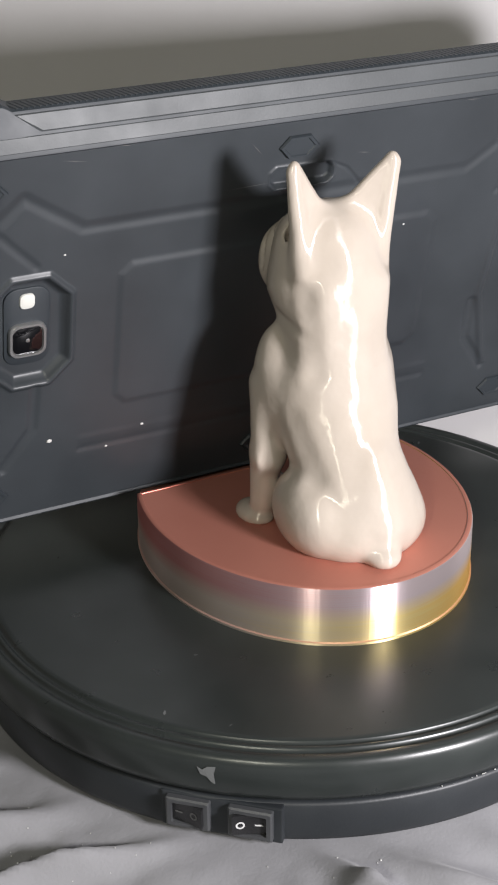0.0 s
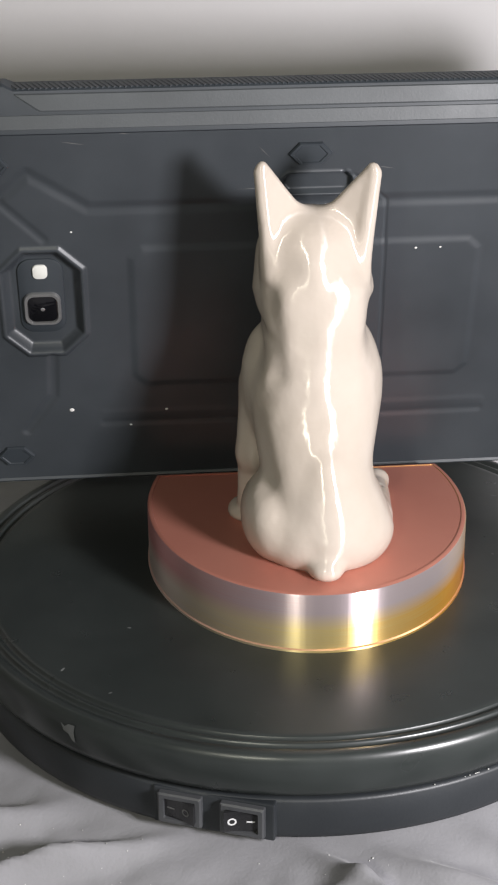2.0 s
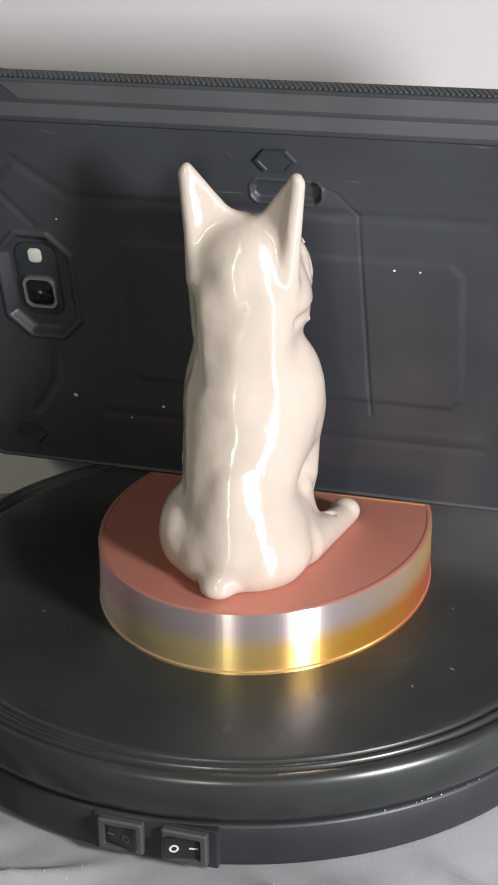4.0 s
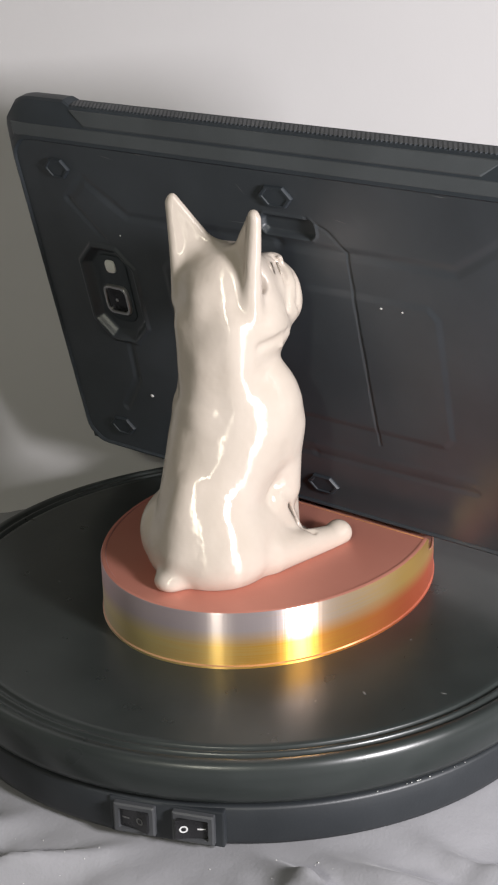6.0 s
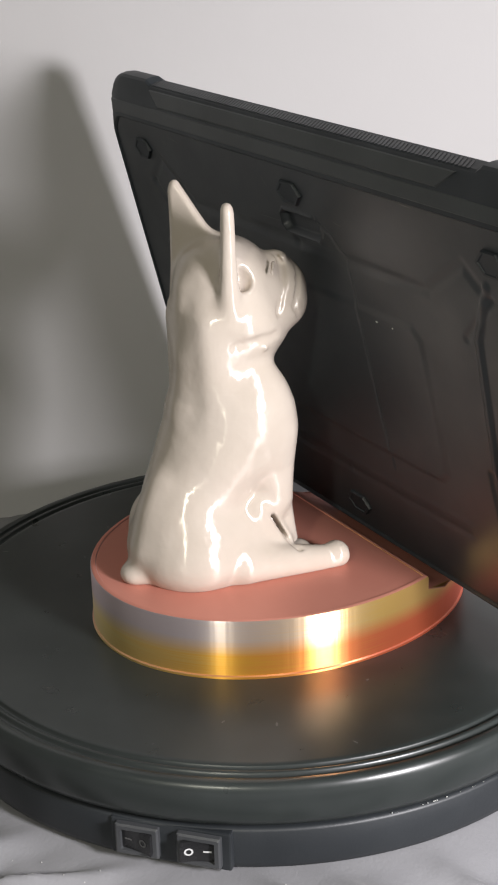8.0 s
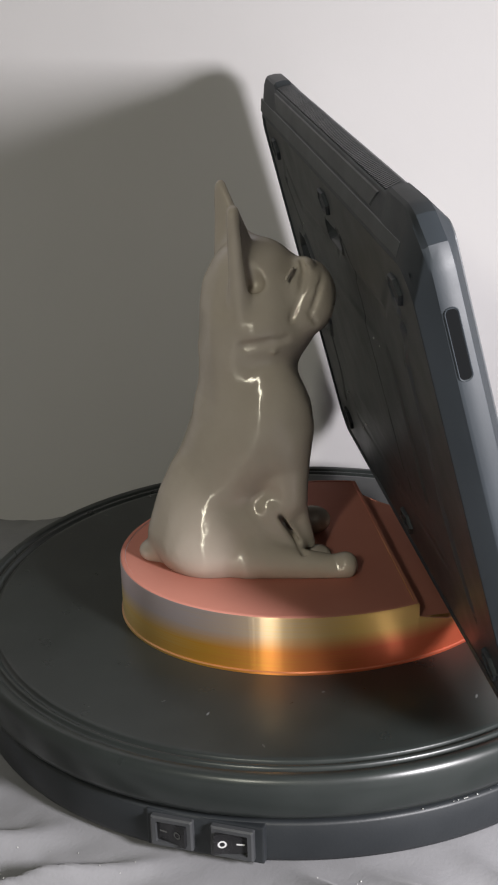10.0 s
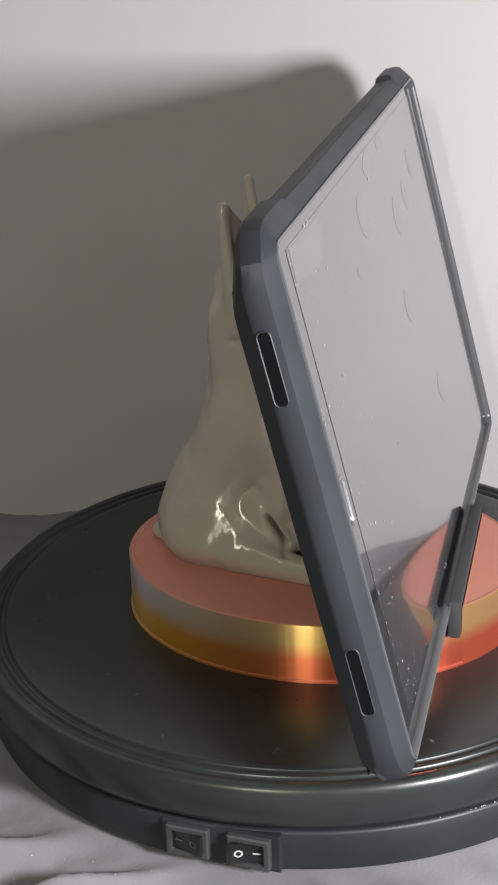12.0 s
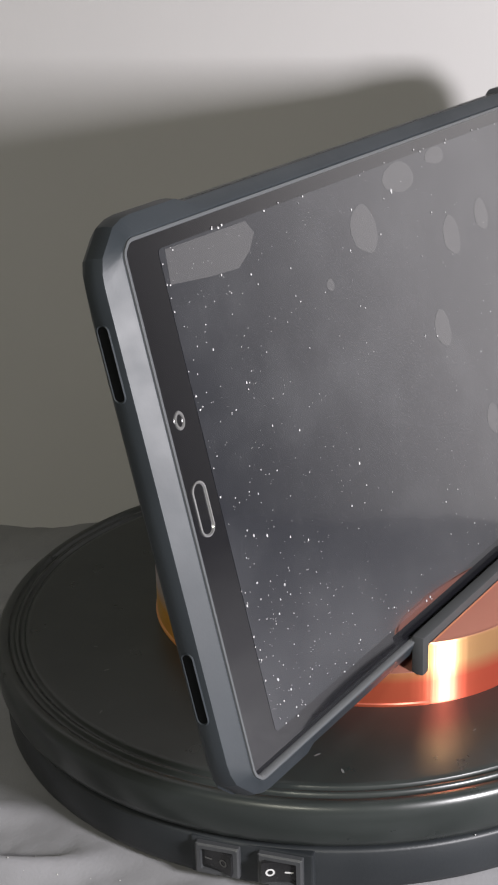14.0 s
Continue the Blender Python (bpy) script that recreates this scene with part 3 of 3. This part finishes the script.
def case_ring(side, top, low, r, y, dip=0.0):
    """An outline of the case drawn in by side, top and low, its long edges dipped between the corner bumpers."""
    x0, x1, z0, z1 = XL + side, XR - side, low, TH - top
    pts = []
    for cx, cz, a0 in ((x1 - r, z1 - r, 0), (x0 + r, z1 - r, 90), (x0 + r, z0 + r, 180), (x1 - r, z0 + r, 270)):
        for k in (0, 13, 28, 62, 77, 90):  # a cut corner, eased
            a = radians(a0 + k)
            pts.append((cx + r * math.cos(a), y, cz + r * math.sin(a)))
        if a0 == 0:
            pts += [(x1 - 0.036, y, z1), (x1 - 0.039, y, z1 - dip), (0, y, z1 - dip), (x0 + 0.039, y, z1 - dip), (x0 + 0.036, y, z1)]
        if a0 == 180:
            pts += [(x0 + 0.036, y, z0), (x0 + 0.039, y, z0 + dip), (0, y, z0 + dip), (x1 - 0.039, y, z0 + dip), (x1 - 0.036, y, z0)]
    return pts


def seg(px, pz, ax, az, bx, bz):
    """Distance from grid points to a segment."""
    dx, dz = bx - ax, bz - az
    h = np.clip(((px - ax) * dx + (pz - az) * dz) / (dx * dx + dz * dz), 0, 1)
    return np.hypot(px - ax - h * dx, pz - az - h * dz)


def line_distance(px, pz, pts):
    d = None
    for (ax, az), (bx, bz) in zip(pts, pts[1:]):
        e = seg(px, pz, ax, az, bx, bz)
        d = e if d is None else np.minimum(d, e)
    return d


def step(d, wide):
    """1 inside (d < 0), 0 outside, eased over wide."""
    t = np.clip(0.5 - d / (0.95 * wide), 0, 1)
    return t * t * (3 - 2 * t)


def box_distance(px, pz, cx, cz, hw, hh, cut):
    """Distance to a box with cut corners."""
    x, z = np.abs(px - cx), np.abs(pz - cz)
    return np.maximum(np.maximum(x - hw, z - hh), (x + z - hw - hh + cut) * 0.7071)


def back_relief(px, pz):
    """Height of the moulded back panel, millimetres, outwards."""
    mirror = 2 * 3.5 - px
    h = np.zeros_like(px)
    h += 0.6 * step(box_distance(px, pz, 6, 78, 63.5, 29.5, 4), 3.6)
    top = [(-103, 128), (-92, 138), (-71.5, 124), (3.5, 124)]
    arm = [(-88, 62), (-89, 44), (-100, 28)]
    low = [(-70, 30.5), (3.5, 30)]
    for x in (px, mirror):
        h -= 0.5 * step(line_distance(x, pz, top) - 1.6, 3.6)
        h += 0.15 * step(line_distance(x, pz - 4.5, low) - 1.2, 2.8)
        h -= 0.3 * step(line_distance(x, pz, low) - 1.2, 2.8)
        h -= 0.6 * step(line_distance(x, pz, arm) - 1.6, 2.4)
        h -= 0.4 * step(line_distance(x, pz, [(-103, 128), (-88, 112)]) - 1.3, 2.2)
    ridge = [(109, 133), (101, 114), (98, 65), (107, 30)]
    h += 0.8 * step(line_distance(px, pz, ridge) - 1.3, 2.4)
    h -= 0.5 * step(line_distance(px, pz, [(18, 136), (27, 131.7), (34, 124), (36, 42)]) - 0.35, 0.6)
    # camera well with a raised rim
    d = box_distance(px, pz, -89.8, 86, 14.3, 21.5, 8)
    h += 1.0 * step(np.abs(d - 0.5) - 1.0, 1.2)
    h -= 2.6 * step(d + 1.6, 3.4)
    # latch pocket under the centre stud
    h -= 2.2 * step(box_distance(px, pz, 9, 131.5, 12, 3.6, 2), 1.2)
    h += 0.6 * step(np.abs(box_distance(px, pz, 9, 131.5, 12.6, 4.2, 2)) - 0.4, 0.6)
    return h


def build_tablet():
    root = new("rugged_tablet")
    tagged(root, "tablet in a scuffed dark slate rugged case, leaning in the stand", "tablet")
    y1 = TD / 2
    bm = bmesh.new()
    loft(bm, [case_ring(0.0070, 0.0162, 0.0050, 0.010, BACK + 0.0035), case_ring(0.0070, 0.0162, 0.0050, 0.010, BACK - 0.0002),
              case_ring(0.0062, 0.0155, 0.0042, 0.010, BACK - 0.0009), case_ring(0.0056, 0.0148, 0.0036, 0.010, BACK - 0.0007),
              case_ring(0.0012, 0.0030, 0.0010, 0.012, -0.0026, 0.0009), case_ring(0.0003, 0.0008, 0.0002, 0.016, -0.0018, 0.0017), case_ring(0.0, 0.0, 0.0, 0.0165, -0.0008, 0.0019),
              case_ring(0.0, 0.0, 0.0, 0.0165, 0.0022, 0.0019), case_ring(0.0006, 0.0006, 0.0006, 0.016, 0.0046, 0.0013),
              case_ring(0.0058, 0.0050, 0.0054, 0.0075, y1 - 0.0003, 0.0), case_ring(0.0066, 0.0056, 0.0060, 0.0058, y1, 0.0),
              case_ring(0.0074, 0.0064, 0.0068, 0.0046, y1 - 0.0003, 0.0), case_ring(0.0078, 0.0068, 0.0072, 0.0042, y1 - 0.0022, 0.0)], cap=False)
    case = part("case_frame", bm, M_CASE, root, "slate rubber frame with chamfered edges", angle=22)
    # back panel as moulded relief
    nx, nz = 460, 260
    xs, zs = np.linspace(XL + 0.0069, XR - 0.0069, nx), np.linspace(0.0049, TH - 0.0161, nz)
    gx, gz = np.meshgrid(xs * 1000, zs * 1000)
    edge = np.minimum(np.minimum(gx - gx.min(), gx.max() - gx), np.minimum(gz - gz.min(), gz.max() - gz))
    gy = BACK - 1.05 * back_relief(gx, gz) / 1000 * np.clip(edge / 3, 0, 1)
    verts = np.stack([gx / 1000, gy, gz / 1000], -1).reshape(-1, 3)
    i = np.arange(nx * nz).reshape(nz, nx)
    faces = np.stack([i[:-1, :-1], i[:-1, 1:], i[1:, 1:], i[1:, :-1]], -1).reshape(-1, 4)
    me = bpy.data.meshes.new("back_panel")
    me.from_pydata(verts.tolist(), [], faces.tolist())
    me.materials.append(M_PANEL)
    me.shade_smooth()
    panel = new("back_panel", me)
    panel.parent = root
    panel["label"] = "moulded black back panel with grooves and scratches"

    # hexagonal studs
    for x, z, w, h in ((0.0062, 0.1432, 0.0155, 0.0082), (-0.1045, 0.1415, 0.014, 0.0082), (0.114, 0.1415, 0.014, 0.0082), (-0.1052, 0.0162, 0.0145, 0.0085), (0.0045, 0.0148, 0.0155, 0.008), (0.1155, 0.0158, 0.0145, 0.0085)):
        bm = bmesh.new()

        def hexring(k, y):
            return [(px, y, pz) for px, pz in hexagon(x, z, w * k, h * k)]
        loft(bm, [hexring(1.0, BACK + 0.001), hexring(1.0, BACK - 0.0006), hexring(0.93, BACK - 0.0013), hexring(0.78, BACK - 0.0013), hexring(0.72, BACK - 0.0009), hexring(0.60, BACK - 0.0009)])
        part("stud", bm, M_CASE, panel, smooth=False)

    # camera
    cx, cz = -0.0903, 0.0825
    fl = BACK + 0.0026
    cam_plate = part("camera_plate", slab(bmesh.new(), rounded(cx, 0.0875, 0.0165, 0.0310, 0.005), fl + 0.0015, fl - 0.0006, 0.0004), M_CASE, root, "dark plate with lens and flash")
    bm = bmesh.new()
    loft(bm, [[(x, y, z) for x, z in rounded(cx, cz, w, w, r, 5)] for w, r, y in ((0.0135, 0.0034, fl), (0.0135, 0.0034, fl - 0.0016), (0.0128, 0.0032, fl - 0.0021), (0.0112, 0.0028, fl - 0.0021), (0.0108, 0.0027, fl - 0.0014))])
    part("lens_ring", bm, M_METAL, cam_plate, "worn silver ring")
    part("lens", slab(bmesh.new(), rounded(cx, cz, 0.0106, 0.0106, 0.0026), fl - 0.0010, fl - 0.0017, 0.0002), M_LENS, cam_plate, "black glass lens")
    bm = bmesh.new()
    bmesh.ops.create_uvsphere(bm, u_segments=14, v_segments=8, radius=0.0013, matrix=pose(cx, fl - 0.0012, cz) @ Matrix.Diagonal((1, 0.5, 1, 1)))
    part("iris", bm, M_METAL, cam_plate)
    part("flash", slab(bmesh.new(), rounded(cx, 0.0980, 0.0054, 0.0058, 0.0018), fl, fl - 0.0014, 0.0005), M_FLASH, cam_plate, "white flash window")

    # ribbed strip along the top edge, a plate on the upper chamfer
    bm = bmesh.new()
    for k in range(104):
        x = -0.094 + k * 0.0019
        block(bm, pose(x, 0.0012, TH - 0.00235, 0, 0, 32), 0.0010, 0.0056, 0.0012)
    part("grip_ribs", bm, M_PANEL, root, "ribbed black grip strip", smooth=False)
    bm = bmesh.new()
    p_lo, p_hi = Vector((0, BACK - 0.0007, TH - 0.0148)), Vector((0, -0.0026, TH - 0.0030))
    up = (p_hi - p_lo).normalized()
    out = Vector((0, -up.z, up.y))

    def on(x, f, o):
        p = p_lo.lerp(p_hi, f) + out * o
        return (x, p.y, p.z)
    for o0, o1, f0, f1, x0, x1, ins in ((-0.0003, 0.00020, 0.50, 0.99, -0.094, 0.099, 0.008), (-0.0003, 0.00015, 0.02, 0.45, -0.127, 0.131, 0.002)):
        loft(bm, [[on(x0, f1, o0), on(x1, f1, o0), on(x1 - ins, f0, o0), on(x0 + ins, f0, o0)],
                  [on(x0 + 0.0006, f1 - 0.03, o1), on(x1 - 0.0006, f1 - 0.03, o1), on(x1 - ins - 0.0006, f0 + 0.05, o1), on(x0 + ins + 0.0006, f0 + 0.05, o1)]])
    part("upper_bevel_plate", bm, M_RIM, root, "bevelled strip, its grey lightened for the lamp's sheen", smooth=False)

    # openings in the short side; a flush black plate paints the shade inside each
    for z0, z1 in ((0.0290, 0.0500), (0.1222, 0.1428)):
        zc, zl = (z0 + z1) / 2, z1 - z0
        bm = bmesh.new()

        def loop(w, h, x):
            return [(x, 0.0007 + py, pz) for py, pz in rounded(0, zc, w, h, w * 0.45, 5)]
        loft(bm, [loop(0.0042, zl + 0.0008, XR - 0.0006), loop(0.0042, zl + 0.0008, XR + 0.0001), loop(0.0038, zl + 0.0004, XR + 0.0003), loop(0.0033, zl - 0.0002, XR + 0.0001), loop(0.0032, zl - 0.0004, XR - 0.0004)], cap=False)
        slot = part("side_slot", bm, M_CASE, root)
        bm = bmesh.new()
        loft(bm, [loop(0.0034, zl - 0.0004, XR - 0.0008), loop(0.0034, zl - 0.0004, XR + 0.0001)])
        part("slot_shade_plate", bm, M_DARK, slot)

    # glass, its dark border and the film over it
    zc = (0.0072 + TH - 0.0068) / 2
    gh, gw = TH - 0.0140 + 0.001, TW - 0.0156 + 0.001
    part("screen_glass", slab(bmesh.new(), rounded(TX, zc, gw, gh, 0.003), 0.0, y1 - 0.0018, 0.0), M_GLASS, root, "dark reflective display glass")
    # bead added over the frame's lip to carry its highlight line
    bm = bmesh.new()
    loft(bm, [case_ring(0.0070, 0.0060, 0.0064, 0.0050, y1 - 0.0006), case_ring(0.0071, 0.0061, 0.0065, 0.0049, y1 + 0.0004), case_ring(0.0076, 0.0066, 0.0070, 0.0044, y1 + 0.0006),
              case_ring(0.0081, 0.0071, 0.0075, 0.0039, y1 + 0.0003), case_ring(0.0082, 0.0072, 0.0076, 0.0038, y1 - 0.0019)], cap=False)
    part("inner_lip", bm, M_LIP, root, "thin glossy bead round the glass, greyed for the lip's highlight", angle=60)
    film_w, film_h = 0.1228 - (-0.119), 0.1572 - 0.0146
    film = part("screen_protector", slab(bmesh.new(), rounded((0.1228 - 0.119) / 2, (0.1572 + 0.0146) / 2, film_w, film_h, 0.0015), y1 - 0.00186, y1 - 0.00168, 0.0), M_FILM, root, "dusty clear screen film with air bubbles")
    bm = bmesh.new()
    for x, z, rx, rz in ((0.0204, 0.140, 0.0075, 0.0082), (-0.0354, 0.1257, 0.0055, 0.0072), (-0.0598, 0.128, 0.0048, 0.006), (-0.0167, 0.0969, 0.005, 0.0068), (-0.007, 0.1515, 0.010, 0.0052), (-0.034, 0.154, 0.0065, 0.003), (-0.040, 0.0563, 0.0045, 0.006), (0.046, 0.128, 0.002, 0.002), (-0.083, 0.135, 0.004, 0.006)):
        rng = random.Random(int(x * 1e5))
        pts = []
        for k in range(22):
            a = 2 * math.pi * k / 22
            f = 1 + 0.08 * math.sin(2 * a + rng.random()) + 0.05 * math.sin(3 * a + 2)
            pts.append((x + rx * f * math.cos(a), z + rz * f * math.sin(a)))
        part("air_bubble", slab(bmesh.new(), pts, y1 - 0.00170, y1 - 0.00163), M_BUBBLE, film, smooth=False)
    part("air_bubble", slab(bmesh.new(), [(0.120, 0.1565), (0.082, 0.1560), (0.079, 0.1520), (0.083, 0.1475), (0.090, 0.1440), (0.104, 0.1450), (0.121, 0.1470)], y1 - 0.00170, y1 - 0.00163), M_BUBBLE, film, smooth=False)
    rng = random.Random(5)
    bm = bmesh.new()
    for k in range(900):
        x = rng.uniform(-0.118, 0.122) if k % 3 else 0.122 - abs(rng.gauss(0, 0.035))
        z = rng.uniform(0.016, 0.156) if k % 4 else 0.016 + abs(rng.gauss(0, 0.02))
        r = 0.00009 * (1 + rng.expovariate(1.4))
        bmesh.ops.create_circle(bm, cap_ends=True, radius=min(r, 0.0006), segments=5, matrix=pose(x, y1 - 0.00155, z, 90, 0, 0) @ Matrix.Diagonal((1, rng.uniform(0.5, 1.6), 1, 1)))
    for k in range(50):
        x, z = (0.1222 + rng.gauss(0, 0.0004), 0.016 + 0.14 * rng.random()) if k % 2 else (rng.uniform(-0.1, 0.122), 0.1572 + rng.gauss(0, 0.0005))
        if k % 5 == 0:
            x, z = rng.uniform(0.02, 0.122), 0.0148 + rng.gauss(0, 0.0004)
        bmesh.ops.create_circle(bm, cap_ends=True, radius=rng.uniform(0.00015, 0.00045), segments=5, matrix=pose(x, y1 - 0.00155, z, 90, 0, 0))
    tagged(part("dust_specks", bm, M_LINT, film, "white dust specks", smooth=False), kind="stuff")

    # home key ring and sensor ring on the border
    bm = bmesh.new()
    yk = y1 - 0.0018

    def pill(w, h, y):
        return [(x, y, z) for x, z in rounded(0.1303, 0.0864, w, h, w * 0.48, 6)]
    loft(bm, [pill(0.0062, 0.0160, yk), pill(0.0062, 0.0160, yk + 0.0004), pill(0.0052, 0.0150, yk + 0.0005), pill(0.0046, 0.0144, yk)], cap=False)
    part("home_key", bm, M_METAL, root, "pale rimmed home key")
    bm = bmesh.new()
    loft(bm, [[(0.1309 + r * math.cos(a), y, 0.112 + 1.3 * r * math.sin(a)) for a in [2 * math.pi * k / 18 for k in range(18)]] for r, y in ((0.0021, yk), (0.0020, yk + 0.0003), (0.0014, yk + 0.0003), (0.0013, yk))], cap=False)
    part("sensor_ring", bm, M_METAL, root)

    # scratches and crumbs on the back
    bm = bmesh.new()
    rng = random.Random(8)
    for x, z, r in ((-0.0824, 0.0372, 0.0011), (0.046, 0.1045, 0.0006), (0.055, 0.1045, 0.0005), (-0.060, 0.029, 0.0006), (-0.046, 0.036, 0.0007), (-0.078, 0.115, 0.0005)):
        y = BACK - float(back_relief(np.array([x * 1000]), np.array([z * 1000]))[0]) / 1000 - 0.0002
        bm = bmesh.new()
        bmesh.ops.create_icosphere(bm, subdivisions=1, radius=r, matrix=pose(x, y, z) @ Matrix.Diagonal((1, 0.4, 0.8, 1)))
        part("crumb", bm, M_DUST, panel, "white plastic crumb", smooth=False)
    for x0, z0, x1, z1 in ((-0.080, 0.150, -0.071, 0.1485), (-0.012, 0.1465, -0.008, 0.142), (0.030, 0.1375, 0.036, 0.1365), (-0.060, 0.1525, -0.056, 0.1522), (0.072, 0.152, 0.079, 0.1518), (-0.02, 0.130, -0.003, 0.1305)):
        bm = bmesh.new()
        d = Vector((x1 - x0, 0, z1 - z0))
        nrm = Vector((-d.z, 0, d.x)).normalized() * 0.00018
        y = BACK - 0.00025
        vs = [bm.verts.new(v) for v in ((x0, y, z0), Vector(((x0 + x1) / 2, y, (z0 + z1) / 2)) + nrm, (x1, y, z1), Vector(((x0 + x1) / 2, y, (z0 + z1) / 2)) - nrm)]
        bm.faces.new(vs)
        part("scratch", bm, M_GREY, panel, "pale scratch", smooth=False)
    return root


tablet = build_tablet()


def build_pad():
    """The dark foam strip in the slot, before the lip."""
    bm = block(bmesh.new(), pose(0.006, 0.0596, 0.0191), 0.080, 0.0044, 0.0142, 0.0008)
    ob = new("foam_strip", mesh_of("foam_strip", bm, M_PAD))
    tagged(ob, "dark grey foam strip between tablet and stand lip", "foam strip")
    return ob


pad = build_pad()


# ---------------------------------------------------------------- dust and scuffs
def build_small():
    bm = bmesh.new()
    rng = random.Random(3)
    a0 = math.atan2(-0.124, -0.033)
    vs = []
    ctr = (a0, -0.0062)
    pts = [(-0.020, 0.0022), (-0.008, 0.0012), (0.004, 0.0026), (0.024, 0.0030), (0.019, 0.0002), (0.022, -0.0036), (0.012, -0.0030), (0.002, -0.0012), (-0.012, -0.0006)]
    for da, dz in pts:
        z = ctr[1] + dz
        vs.append(bm.verts.new((0.12705 * math.cos(a0 + da * 1.1), 0.12705 * math.sin(a0 + da * 1.1), z)))
    c = bm.verts.new((0.1271 * math.cos(a0), 0.1271 * math.sin(a0), ctr[1]))
    for u, v in zip(vs, vs[1:] + vs[:1]):
        bm.faces.new((c, u, v))
    part("scuff", bm, M_SCUFF, platter, "pale scuffed patch", smooth=False)
    # fine marks on the platter
    bm = bmesh.new()
    for k in range(12):
        a, r = rng.uniform(0, 6.28), rng.uniform(0.075, 0.113)
        bmesh.ops.create_circle(bm, cap_ends=True, radius=rng.uniform(0.0002, 0.0005), segments=5, matrix=pose(r * math.cos(a), r * math.sin(a), 0.00012, 0, 0, rng.uniform(0, 180)) @ Matrix.Diagonal((1, rng.uniform(1, 4), 1, 1)))
    tagged(part("dust_marks", bm, M_SCUFF, platter, smooth=False), kind="stuff")
    # crumbs in the gap and on the cloth
    bm = bmesh.new()
    for k in range(15):
        a = radians(-90 + rng.gauss(27, 4))
        bmesh.ops.create_icosphere(bm, subdivisions=1, radius=rng.uniform(0.0001, 0.00024), matrix=pose(0.1239 * math.cos(a), 0.1239 * math.sin(a), -0.0171))
    tagged(part("gap_crumbs", bm, M_DUST, turntable, "white crumbs in the gap", smooth=False), kind="stuff")
    bm = bmesh.new()
    for k in range(170):
        x, y = rng.uniform(-0.16, 0.16), -0.13 - abs(rng.gauss(0, 0.03))
        if k % 2:
            x = rng.uniform(-0.16, -0.05)
            y = -0.10 - rng.uniform(0, 0.07)
        if math.hypot(x, y) < 0.128:
            continue
        bmesh.ops.create_icosphere(bm, subdivisions=1, radius=rng.uniform(0.00012, 0.00030), matrix=pose(x, y, cloth_height(x, y) + 0.0001))
    ob = new("cloth_lint", mesh_of("cloth_lint", bm, M_DUST, False))
    tagged(ob, "fine white lint scattered on the grey cloth", "lint", kind="stuff")


build_small()


# ---------------------------------------------------------------- what turns
def motions():
    times = [0.5 * k for k in range(29)]
    walk(platter, [(t, pose(0, 0, 0, 0, 0, SPIN * t)) for t in times])
    for thing, rest in ((stand, TURN), (dog, TURN), (pad, TURN), (tablet, TURN @ TABLET)):
        walk(thing, [(t, pose(0, 0, 0, 0, 0, SPIN * t) @ rest) for t in times])


motions()
